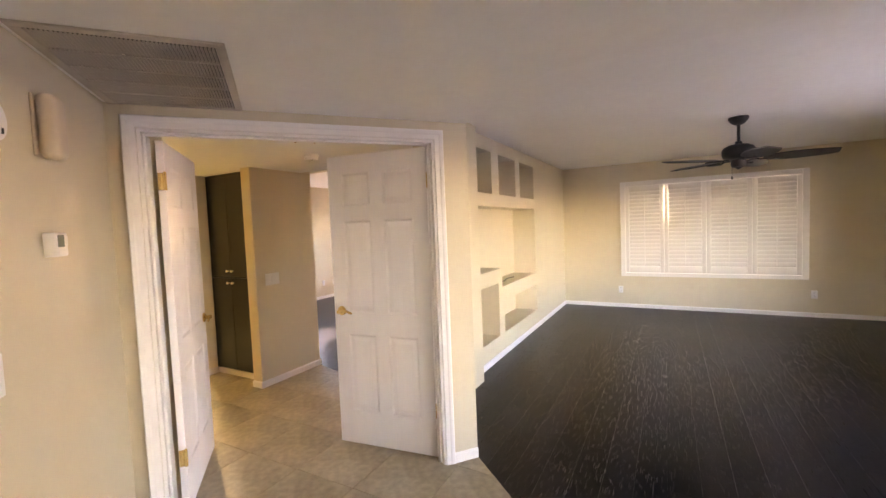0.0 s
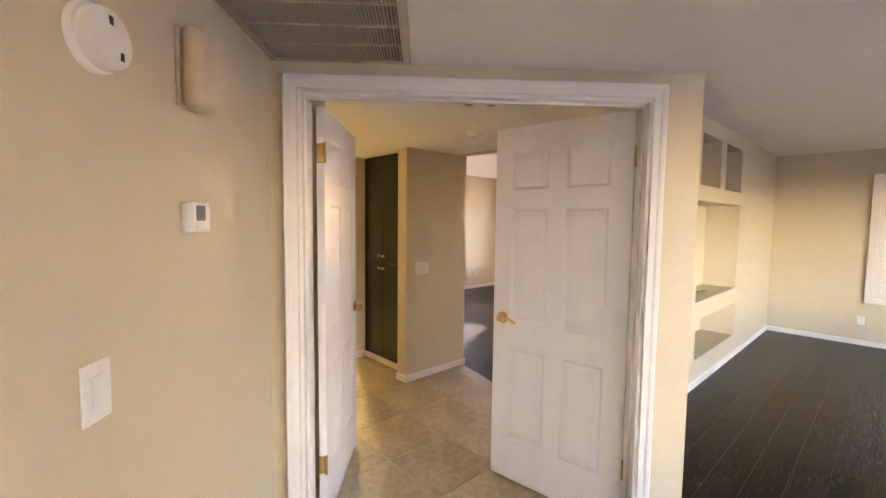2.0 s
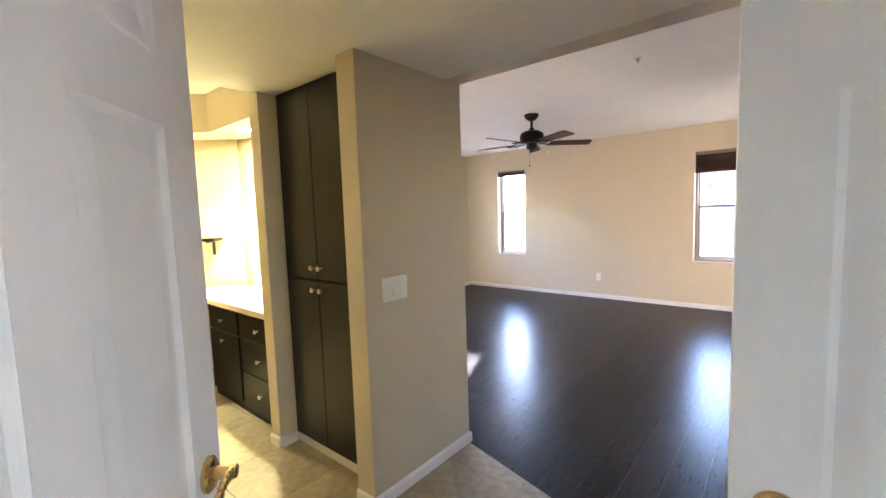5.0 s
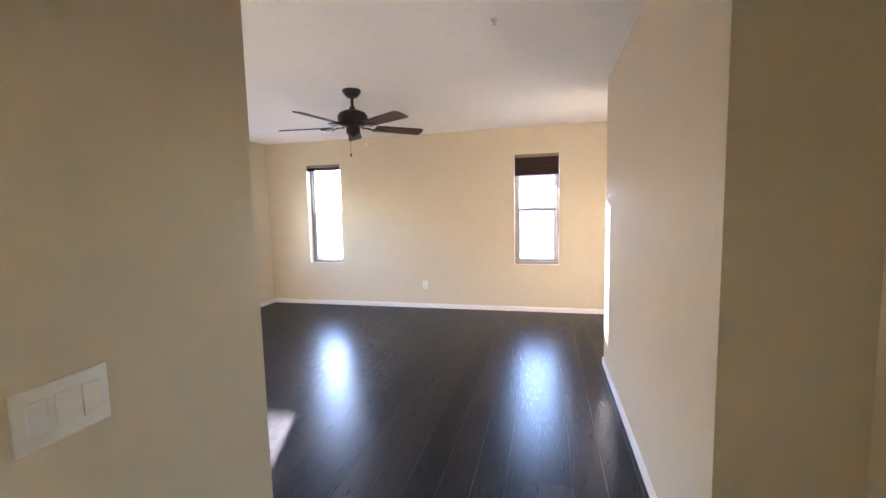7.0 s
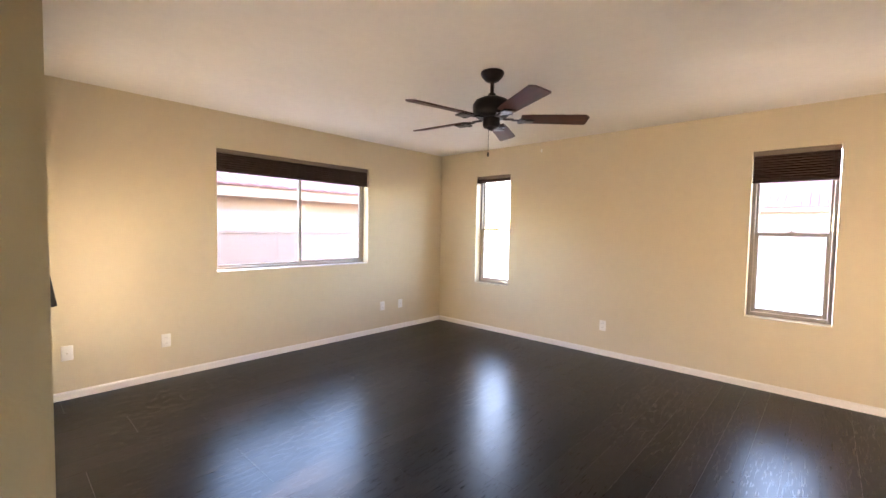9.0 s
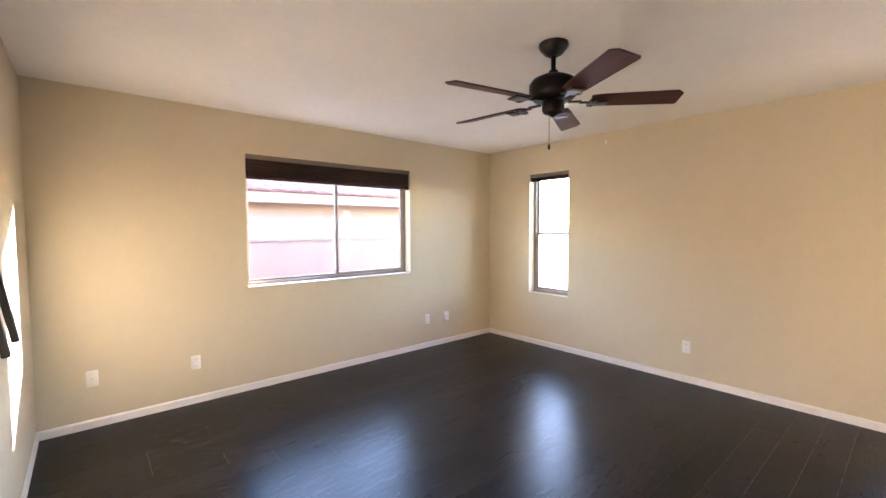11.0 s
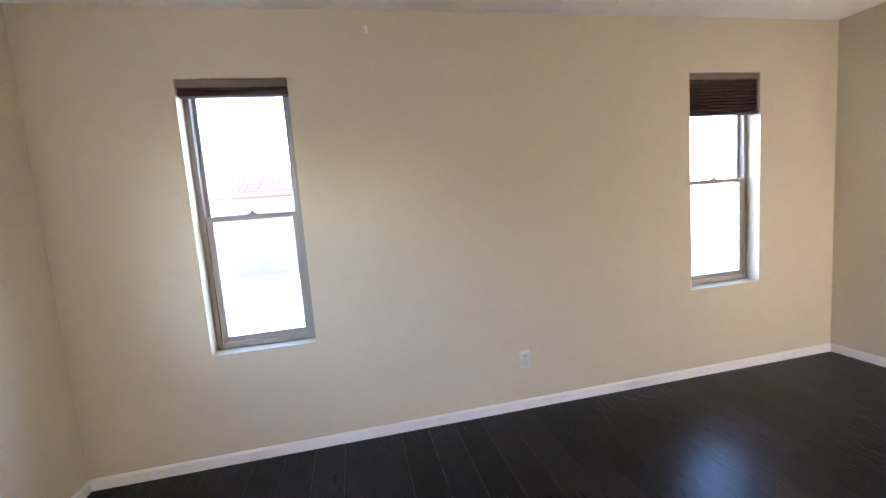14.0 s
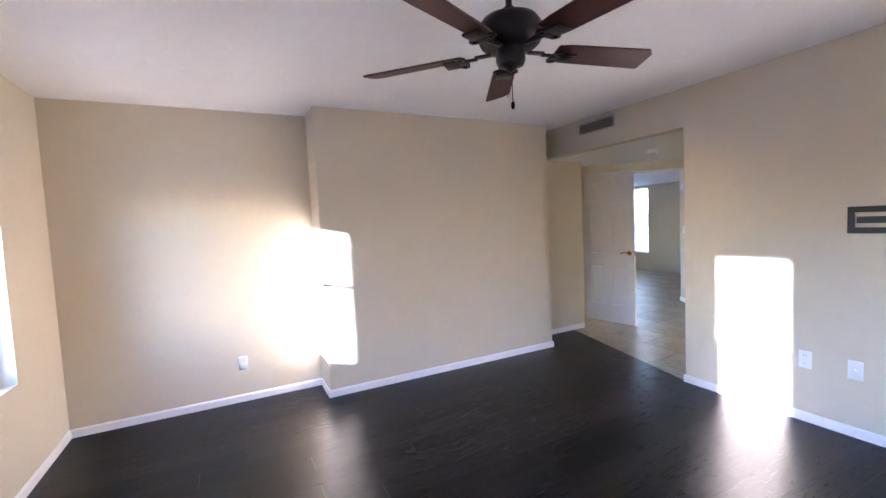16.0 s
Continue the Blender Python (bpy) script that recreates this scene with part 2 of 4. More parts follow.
WA = (-5.66, -5.112, 0.632, 2.092)
WB = (-2.586, -2.012, 0.632, 2.092)
WW = (5.287, 7.056, 0.915, 2.095)
SH = (-0.25, 2.05, 0.60, 2.03)
plain_wall("wall_north", XW - 0.2, XL - 0.002, YN, YN + 0.2, -0.1, HI + 0.12, (WA, WB), label="tan painted bedroom wall with two narrow windows")
plain_wall("wall_west", YS, YN, XW - 0.2, XW, -0.1, HI + 0.12, (WW,), True, label="tan painted bedroom wall with a wide sliding window")
plain_wall("wall_bedroom_south", XW - 0.2, XR + 0.045, YS - 0.13, YS, -0.1, HI + 0.12, ((XC, XR + 0.03, -0.2, LO),),
           label="tan painted wall with a wide opening to the hall")
plain_wall("wall_bedroom_east", XE, XL, YJ, YN, -0.1, HI + 0.12, label="tan painted short bedroom wall beside the window")
plain_wall("wall_proud", XP, XB, YP, YJ, -0.1, HI + 0.12, label="tan painted boxed-out bedroom wall behind the media niches")
NICHES = ((4.21, 4.758, 1.82, 2.265), (4.964, 5.54, 1.82, 2.265), (5.707, 6.315, 1.82, 2.265), (4.21, 6.33, 0.995, 1.684), (4.98, 6.33, 0.782, 0.995),
          (4.21, 4.87, 0.246, 0.84), (5.03, 6.345, 0.25, 0.615))
plain_wall("wall_niches", YP, YJ, XB, XL, -0.1, HI + 0.12, NICHES, True, label="tan painted wall with recessed media niches")
bm = bmesh.new()
prism(bm, [flat(DIAG, 1.12, DN1), flat(DIAG, DSE, DN1), (-1.16, 3.33), (-1.16, YP - 0.002), (XR, YP - 0.002), (XR, 3.25)], -0.1, HI + 0.12)
structure("wall_recess", bm, WALL, "tan painted hall wall beside the open door", "wall")
plain_wall("wall_doors", TS - 0.12, DSE, DN0, DN1, -0.1, LO, ((DS0, DS1, -0.2, DH),), m=DIAG, label="tan painted slanting wall with a double doorway")
bm = boxes_of_wall()
quad_box(bm, DS0 - 0.10, DS0 - 0.006, DN1 + 0.0555, DN1 + 0.42, -0.1, LO)
structure("wall_doors_pier", bm, WALL, "tan painted thick wall end beside the double doorway", "wall", DIAG)
plain_wall("wall_thermostat", TW, DN0, TS - 0.12, TS, -0.1, LO, (), True, DIAG, label="tan painted entry wall that carries the thermostat")
plain_wall("wall_entry", -3.2, TS - 0.12, TW, TW + 0.12, -0.1, LO, (), m=DIAG, label="tan painted entry wall in shade")
plain_wall("wall_column", XC - 0.125, XC, YC, YS - 0.13, -0.1, LO, label="tan painted wall end beside the pantry cabinet")
plain_wall("wall_stub", XS0, XS1, 3.165, YS - 0.13, -0.1, LO, label="narrow tan painted wall end beside the desk nook")
# living room shell
plain_wall("wall_living_north", XL, XLE + 0.2, YL, YL + 0.2, -0.1, HI + 0.12, (SH,), label="tan painted living room wall with a shuttered window")
# added door opening out of view, sized for the daylight it lets in
FILL_DOOR = (1.2, 1.75, -0.05, 2.08)
# second added opening, also unseen, brightens the living room from the east
FILL_WIN = (3.4, 5.1, 0.5, 2.08)
plain_wall("wall_living_east", YLS - 0.2, YL, XLE, XLE + 0.2, -0.1, HI + 0.12, (FILL_DOOR, FILL_WIN), True)
LW = (1.6, 2.5, 0.45, 2.08)
plain_wall("wall_living_south", -2.6, XLE, YLS - 0.2, YLS, -0.1, HI + 0.12, (LW,), label="tan painted living room wall with a blind-covered window")
plain_wall("wall_living_west", YLS, -0.9, -2.8, -2.6, -0.1, LO, (), True)
# desk nook and hall shell
plain_wall("wall_nook_back", -3.85, -1.26, 6.75, 6.87, -0.1, HI + 0.12, m=NOOK, label="pale yellow-lit desk nook wall")
plain_wall("wall_nook_west", 2.0, 6.75, -3.97, -3.85, -0.1, HI + 0.12, (), True, NOOK)
plain_wall("wall_nook_south", -4.4, TS - 0.12, DN0, DN1, -0.1, HI + 0.12, m=DIAG)


# ---------- ceilings ----------
def slab(name, pts, z0, z1, label, material=None, category="ceiling"):
    bm = bmesh.new()
    prism(bm, pts, z0, z1)
    return structure(name, bm, material or CEIL, label, category)


PIER = flat(DIAG, DSE, DN0)
BEDROOM = [(XR, YS), (XR, YP), (XP, YP), (XP, YJ), (XE, YJ), (XE, YN), (XW, YN)]
LIVING = [(-0.02, 2.33), (XLE, 2.35), (XLE, YL), (XL, YL), (XL, YP), (-1.16, YP), (-1.16, 3.33), flat(DIAG, DSE, DN1)]
slab("ceiling_bedroom", [(XW, YS)] + BEDROOM, HI, HI + 0.12, "off-white textured bedroom ceiling")
slab("ceiling_living", [PIER] + LIVING, HL, HI + 0.12, "off-white textured living room ceiling above the dropped entry")
slab("ceiling_entry", [flat(DIAG, TS - 2.6, TW), flat(DIAG, TS - 0.12, TW + 0.08), flat(DIAG, TS - 0.12, DN1), flat(DIAG, DSE, DN1), PIER, (-0.02, 2.33), (XLE, 2.35),
                       (XLE, YLS), (-2.6, YLS)], LO, HI + 0.12, "lowered tan-white entry ceiling")
slab("ceiling_hall", [(-4.0, YS - 0.132), (-4.0, 2.0), flat(DIAG, -1.6, DN1 + 0.002), flat(DIAG, 1.12, DN1 + 0.002), (XR, 3.25), (XR, YS - 0.132)],
     LO, HI + 0.12, "lowered off-white hall ceiling")
slab("ceiling_nook", [(-4.002, YS - 0.06), (-4.002, 2.0), flat(DIAG, -1.6, DN1), flat(DIAG, -4.3, DN1), flat(NOOK, -3.85, 6.75), (-5.42, YS - 0.06)], HI, HI + 0.12,
     "off-white ceiling over the desk nook")
slab("soffit_nook", [(XS0 - 0.005, YS - 0.132), (XS0 - 0.005, 3.43), (-5.32, 3.43), flat(NOOK, -3.8, 6.366), flat(NOOK, -3.8, 6.748), (-5.43, YS - 0.132)], 2.13, HI - 0.002,
     "lowered soffit band over the built-in desk", WALL, "soffit")

# ---------- floors ----------
TB0, TB1 = (XC, 3.90), (XR, 3.44)      # edge of tile and planks at the bedroom
BED_FLOOR = [(XW, YS), (XC, YS), TB0, TB1] + BEDROOM[1:]
LIV_FLOOR = [PIER] + LIVING
slab("floor_bedroom", BED_FLOOR, -0.1, -0.006, "dark espresso wood plank floor", WOODBASE, "floor")
slab("floor_living", LIV_FLOOR, -0.1, -0.006, "dark espresso wood plank floor", WOODBASE, "floor")
HALL = [TB0, TB1, (XR, 3.25), flat(DIAG, 1.10, DN1), flat(DIAG, 1.10, DN0), PIER, (-0.02, 2.33), (XLE, 2.35), (XLE, YLS), (-2.6, YLS), flat(DIAG, TS, TW), flat(DIAG, TS, DN1),
        flat(DIAG, -4.3, DN1), flat(NOOK, -3.85, 6.75), (-5.42, 3.86), (XC, 3.86)]
slab("floor_tile", HALL, -0.1, -0.005, "beige mottled ceramic floor tile in the hall and entry", GROUT, "floor")


# ---------- baseboards ----------
def baseboard(a, b, label="white painted baseboard", h=0.062, d=0.013):
    """Along a wall from a to b; the room lies to the left of the way from a to b."""
    a, b = Vector((*a, 0)), Vector((*b, 0))
    bm = bmesh.new()
    ln = (b - a).length
    pts = [(0, 0), (d, 0), (d, h - 0.012), (d * 0.55, h - 0.003), (d * 0.3, h), (0, h)]
    lo = [bm.verts.new((0, y, z)) for y, z in pts]
    hi = [bm.verts.new((ln, y, z)) for y, z in pts]
    bm.faces.new(lo[::-1])
    bm.faces.new(hi)
    for i in range(len(pts)):
        j = (i + 1) % len(pts)
        bm.faces.new((lo[i], lo[j], hi[j], hi[i]))
    ang = math.atan2(b.y - a.y, b.x - a.x)
    return structure("baseboard", bm, TRIM, label, "baseboard", Matrix.Translation(a) @ Matrix.Rotation(ang, 4, 'Z'))


for a, b in (((XW, YN), (XW, YS)), ((XE - 0.013, YN), (XW + 0.013, YN)), ((XE, YJ), (XE, YN)), ((XP - 0.013, YJ), (XE - 0.013, YJ)), ((XP, YP - 0.013), (XP, YJ + 0.013)),
             ((XR - 0.013, YP), (XP, YP)), ((XR, 3.26), (XR, YP - 0.013)), ((XW + 0.013, YS), (XC + 0.013, YS)), ((XC, YS), (XC, YC - 0.013)),
             ((XC + 0.013, YC), (XC - 0.125, YC)), ((XS1, 3.165), (XS0, 3.165)), ((XS1, YPAN), (XS1, 3.165)),
             ((XL, YL), (XL, YP)), ((XLE, YL), (XL + 0.013, YL)), ((XLE, YLS), (XLE, YL - 0.013)),
             (flat(DIAG, DSE, DN0), flat(DIAG, 1.099, DN0)), (flat(DIAG, -0.531, DN0), flat(DIAG, TS + 0.013, DN0)), (flat(DIAG, TS, DN0), flat(DIAG, TS, TW - 0.013)),
             (flat(DIAG, TS + 0.013, TW), flat(DIAG, -3.2, TW)), (flat(NOOK, -1.26, 6.75), flat(NOOK, -3.85, 6.75))):
    baseboard(a, b)


# ---------- windows ----------
def hung_window(name, x0, x1, z0, z1, y):
    """A single-hung vinyl window in a wall that faces -y; y is the inner face of its frame."""
    d, fw = 0.07, 0.028
    bm = boxes((x0, x0 + fw, y, y + d, z0, z1), (x1 - fw, x1, y, y + d, z0, z1), (x0 + fw, x1 - fw, y, y + d, z1 - fw, z1),
               (x0 + fw, x1 - fw, y, y + d, z0, z0 + 0.034), soft=0.003)
    w = tagged(part(name, bm, FRAME), "taupe vinyl single-hung window with two panes", "window", kind="structure")
    zm, a, b = (z0 + z1) / 2 + 0.005, x0 + fw + 0.001, x1 - fw - 0.001
    for nm, q0, q1, yy, sw in (("lower_sash", z0 + 0.036, zm + 0.016, y + 0.006, 0.032), ("upper_sash", zm - 0.012, z1 - fw - 0.002, y + 0.036, 0.020)):
        s = part(nm, boxes((a, a + sw, yy, yy + 0.026, q0, q1), (b - sw, b, yy, yy + 0.026, q0, q1), (a + sw, b - sw, yy, yy + 0.026, q1 - 0.03, q1),
                           (a + sw, b - sw, yy, yy + 0.026, q0, q0 + sw), soft=0.003), FRAME, w)
        g = part("pane", boxes((a + sw - 0.004, b - sw + 0.004, yy + 0.011, yy + 0.015, q0 + sw - 0.004, q1 - 0.026)), GLASS, s, "window glass greyed to dim the bright view outdoors")
        g.visible_shadow = False
    xm = (x0 + x1) / 2
    bm = bmesh.new()
    soft_box(bm, xm - 0.028, xm + 0.028, y - 0.004, y + 0.02, zm + 0.016, zm + 0.024, 0.003)
    lathe(bm, [(0.012, 0), (0.012, 0.010), (0.007, 0.014), (0, 0.014)], 12, Matrix.Translation((xm, y + 0.008, zm + 0.024)))
    part("latch", bm, FRAME, w, smooth=True)
    return w


def slider_window(name, y0, y1, z0, z1, x):
    """A horizontal sliding window in a wall that faces +x; x is the inner face of its frame."""
    d, fw = 0.07, 0.03
    bm = boxes((x - d, x, y0, y0 + fw, z0, z1), (x - d, x, y1 - fw, y1, z0, z1), (x - d, x, y0 + fw, y1 - fw, z1 - fw, z1), (x - d, x, y0 + fw, y1 - fw, z0, z0 + 0.034), soft=0.003)
    w = tagged(part(name, bm, FRAME), "taupe vinyl sliding window with two wide panes", "window", kind="structure")
    ym = (y0 + y1) / 2 + 0.02
    for nm, a, b, xx, sw in (("fixed_sash", y0 + fw + 0.001, ym + 0.012, x - 0.062, 0.018), ("sliding_sash", ym - 0.014, y1 - fw - 0.001, x - 0.032, 0.03)):
        q0, q1 = z0 + 0.036, z1 - fw - 0.002
        s = part(nm, boxes((xx, xx + 0.026, a, a + sw, q0, q1), (xx, xx + 0.026, b - sw, b, q0, q1), (xx, xx + 0.026, a + sw, b - sw, q1 - sw, q1),
                           (xx, xx + 0.026, a + sw, b - sw, q0, q0 + sw), soft=0.003), FRAME, w)
        g = part("pane", boxes((xx + 0.011, xx + 0.015, a + sw - 0.004, b - sw + 0.004, q0 + sw - 0.004, q1 - sw + 0.004)), GLASS, s, "window glass greyed to dim the bright view outdoors")
        g.visible_shadow = False
    part("latch", boxes((x - 0.008, x + 0.010, ym - 0.006, ym + 0.012, 1.47, 1.55), soft=0.004), FRAME, w)
    return w


hung_window("window_1", WA[0] + 0.002, WA[1] - 0.002, WA[2] + 0.002, WA[3] - 0.002, YN + 0.095)
hung_window("window_2", WB[0] + 0.002, WB[1] - 0.002, WB[2] + 0.002, WB[3] - 0.002, YN + 0.095)
slider_window("window_3", WW[0] + 0.002, WW[1] - 0.002, WW[2] + 0.002, WW[3] - 0.002, XW - 0.095)
# white sills laid in the reveals
structure("window_sill", boxes((XW - 0.094, XW + 0.004, WW[0] + 0.003, WW[1] - 0.003, WW[2] + 0.001, WW[2] + 0.010), soft=0.003), TRIM, "white painted window sill", "sill")


def cell_shade(m, width, drop, label):
    """A raised cellular shade: headrail, pleated stack and bottom rail. Origin: middle of the top, room towards -y."""
    t = thing("cellular_shade", m, label, "window shade", "raised bedroom shades")
    part("headrail", boxes((-width / 2, width / 2, -0.02, 0.035, -0.042, 0), soft=0.005), SHADERAIL, t, "taupe headrail")
    bm = bmesh.new()
    n = max(2, round((drop - 0.06) / 0.011))
    prof = []
    for i in range(n + 1):
        z = -0.043 - (drop - 0.062) * i / n
        prof.append((0.012 if i % 2 else 0.027, z))
    rows = [[bm.verts.new((x, 0.008 - y, z)) for y, z in prof] + [bm.verts.new((x, 0.008 + y, z)) for y, z in prof[::-1]] for x in (-width / 2 + 0.002, width / 2 - 0.002)]
    k = len(rows[0])
    for i in range(k):
        bm.faces.new((rows[0][i], rows[0][(i + 1) % k], rows[1][(i + 1) % k], rows[1][i]))
    bm.faces.new(rows[0])
    bm.faces.new(rows[1][::-1])
    part("pleated_fabric", bm, SHADE, t, "dark brown pleated fabric")
    part("bottom_rail", boxes((-width / 2, width / 2, -0.02, 0.034, -drop, -drop + 0.018), soft=0.004), SHADE, t)
    return t


cell_shade(pose((WA[0] + WA[1]) / 2, YN + 0.028, WA[3] - 0.001), WA[1] - WA[0] - 0.01, 0.085, "dark brown cellular shade fully raised in the narrow window")
cell_shade(pose((WB[0] + WB[1]) / 2, YN + 0.028, WB[3] - 0.001), WB[1] - WB[0] - 0.01, 0.275, "dark brown cellular shade partly lowered in the narrow window")
cell_shade(pose(XW - 0.028, (WW[0] + WW[1]) / 2, WW[3] - 0.001, 0, 0, 90), WW[1] - WW[0] - 0.01, 0.215, "dark brown cellular shade raised over the wide window")


# ---------- plantation shutters in the living room ----------
def shutters():
    x0, x1, z0, z1, y = -0.32, 2.12, 0.533, 2.10, YL
    t = thing("plantation_shutters", pose(0, 0, 0), "white four-panel plantation shutters over the living room window", "shutters")
    for nm, bx in (("frame_stile", (x0, x0 + 0.075, y - 0.05, y, z0, z1)), ("frame_stile", (x1 - 0.075, x1, y - 0.05, y, z0, z1)),
                   ("frame_rail", (x0 + 0.075, x1 - 0.075, y - 0.05, y, z1 - 0.075, z1)), ("frame_rail", (x0 + 0.075, x1 - 0.075, y - 0.05, y, z0, z0 + 0.06))):
        part(nm, boxes(bx, soft=0.004), SHUTTER, t)
    w = (x1 - x0 - 0.15) / 4
    blade = bmesh.new()
    lw, pts = w - 0.1225, []
    for i in range(12):
        a = 2 * math.pi * i / 12
        pts.append((0.037 * math.cos(a), 0.0055 * math.sin(a)))
    r0 = [blade.verts.new((-lw / 2, a, b)) for a, b in pts]
    r1 = [blade.verts.new((lw / 2, a, b)) for a, b in pts]
    for i in range(12):
        blade.faces.new((r0[i], r0[(i + 1) % 12], r1[(i + 1) % 12], r1[i]))
    blade.faces.new(r0[::-1])
    blade.faces.new(r1)
    first = None
    for k in range(4):
        a = x0 + 0.075 + k * w + 0.0015
        b = a + w - 0.0012
        q0, q1 = z0 + 0.063, z1 - 0.078
        p = part("shutter_panel", boxes((a, a + 0.06, y - 0.045, y - 0.015, q0, q1), (b - 0.06, b, y - 0.045, y - 0.015, q0, q1),
                                        (a + 0.06, b - 0.06, y - 0.045, y - 0.015, q1 - 0.09, q1), (a + 0.06, b - 0.06, y - 0.045, y - 0.015, q0, q0 + 0.11), soft=0.004), SHUTTER, t, smooth=True)
        n = 20
        for i in range(n):
            z = q0 + 0.11 + 0.035 + (q1 - q0 - 0.27) * i / (n - 1)
            m = Matrix.Translation(((a + b) / 2, y - 0.030, z)) @ Matrix.Rotation(radians(-86), 4, 'X')
            if first is None:
                first = part("louvre", blade, SHUTTER, p, m=m, smooth=True)
            else:
                ob = new("louvre", first.data)
                ob.matrix_basis, ob.parent = m, p
        part("tilt_rod", boxes(((a + b) / 2 - 0.006, (a + b) / 2 + 0.006, y - 0.074, y - 0.062, q0 + 0.13, q1 - 0.12), soft=0.003), SHUTTER, p)
    g = tagged(part("window_4", boxes((SH[0], SH[0] + 0.04, y + 0.08, y + 0.14, SH[2], SH[3]), (SH[1] - 0.04, SH[1], y + 0.08, y + 0.14, SH[2], SH[3]), (SH[0] + 0.04, SH[1] - 0.04, y + 0.08, y + 0.14, SH[3] - 0.04, SH[3]),
                                      (SH[0] + 0.04, SH[1] - 0.04, y + 0.08, y + 0.14, SH[2], SH[2] + 0.04), (0.88, 0.92, y + 0.08, y + 0.14, SH[2] + 0.04, SH[3] - 0.04)), FRAME),
               "taupe vinyl window behind white shutters", "window", kind="structure")
    for a, b in ((SH[0] + 0.04, 0.88), (0.92, SH[1] - 0.04)):
        q = part("pane", boxes((a, b, y + 0.105, y + 0.109, SH[2] + 0.04, SH[3] - 0.04)), GLASS, g)
        q.visible_shadow = False


shutters()


def fill_door():
    """An unseen glazed door, added to light the entry and the living room."""
    x, (y0, y1, z0, z1) = XLE + 0.06, FILL_DOOR
    ym = (y0 + y1) / 2
    g = tagged(part("door_3_fill", boxes((x, x + 0.08, y0, y0 + 0.06, 0, z1), (x, x + 0.08, y1 - 0.06, y1, 0, z1), (x, x + 0.08, y0 + 0.06, y1 - 0.06, z1 - 0.06, z1), (x, x + 0.08, y0 + 0.06, y1 - 0.06, -0.04, 0.04),
                                    (x, x + 0.08, ym - 0.03, ym + 0.03, 0.04, z1 - 0.06), soft=0.004), FRAME), "unseen glazed door added to light the entry and living room", "door", kind="structure")
    for a, b in ((y0 + 0.06, ym - 0.03), (ym + 0.03, y1 - 0.06)):
        q = part("pane", boxes((x + 0.038, x + 0.042, a, b, 0.04, z1 - 0.06)), GLASS, g)
        q.visible_shadow = False


fill_door()


def east_fill_window():
    """An unseen two-pane window, added in the living room's outer wall for light from the east."""
    x, (y0, y1, z0, z1) = XLE + 0.08, FILL_WIN
    ym = (y0 + y1) / 2
    g = tagged(part("window_6_fill", boxes((x, x + 0.06, y0, y0 + 0.04, z0, z1), (x, x + 0.06, y1 - 0.04, y1, z0, z1), (x, x + 0.06, y0 + 0.04, y1 - 0.04, z1 - 0.04, z1), (x, x + 0.06, y0 + 0.04, y1 - 0.04, z0, z0 + 0.04),
                                      (x, x + 0.06, ym - 0.02, ym + 0.02, z0 + 0.04, z1 - 0.04), soft=0.003), FRAME), "unseen taupe vinyl window added to light the living room from the east", "window", kind="structure")
    for a, b in ((y0 + 0.04, ym - 0.02), (ym + 0.02, y1 - 0.04)):
        q = part("pane", boxes((x + 0.028, x + 0.032, a, b, z0 + 0.04, z1 - 0.04)), GLASS, g)
        q.visible_shadow = False


east_fill_window()


def blind_window():
    """The window with horizontal blinds behind the entry."""
    y = YLS
    g = tagged(part("window_5", boxes((LW[0], LW[0] + 0.05, y - 0.14, y - 0.08, LW[2], LW[3]), (LW[1] - 0.05, LW[1], y - 0.14, y - 0.08, LW[2], LW[3]),
                                      (LW[0] + 0.05, LW[1] - 0.05, y - 0.14, y - 0.08, LW[3] - 0.05, LW[3]), (LW[0] + 0.05, LW[1] - 0.05, y - 0.14, y - 0.08, LW[2], LW[2] + 0.05)), FRAME),
               "taupe vinyl window with horizontal blinds", "window", kind="structure")
    q = part("pane", boxes((LW[0] + 0.05, LW[1] - 0.05, y - 0.112, y - 0.108, LW[2] + 0.05, LW[3] - 0.05)), GLASS, g)
    q.visible_shadow = False
    t = thing("horizontal_blind", pose(0, 0, 0), "white horizontal slat blind hanging in the living room window", "window blind")
    part("headrail", boxes((LW[0] + 0.01, LW[1] - 0.01, y - 0.06, y - 0.01, LW[3] - 0.045, LW[3] - 0.002), soft=0.004), PLASTIC, t)
    bm = boxes((-(LW[1] - LW[0]) / 2 + 0.015, (LW[1] - LW[0]) / 2 - 0.015, -0.022, 0.022, -0.0012, 0.0012))
    first, z = None, LW[3] - 0.075
    while z > LW[2] + 0.03:
        m = Matrix.Translation(((LW[0] + LW[1]) / 2, y - 0.035, z)) @ Matrix.Rotation(radians(40), 4, 'X')
        if first is None:
            first = part("slat", bm, PLASTIC, t, m=m)
        else:
            ob = new("slat", first.data)
            ob.matrix_basis, ob.parent = m, t
        z -= 0.042
    part("bottom_rail", boxes((LW[0] + 0.015, LW[1] - 0.015, y - 0.058, y - 0.012, LW[2] + 0.006, LW[2] + 0.022), soft=0.004), PLASTIC, t)


blind_window()


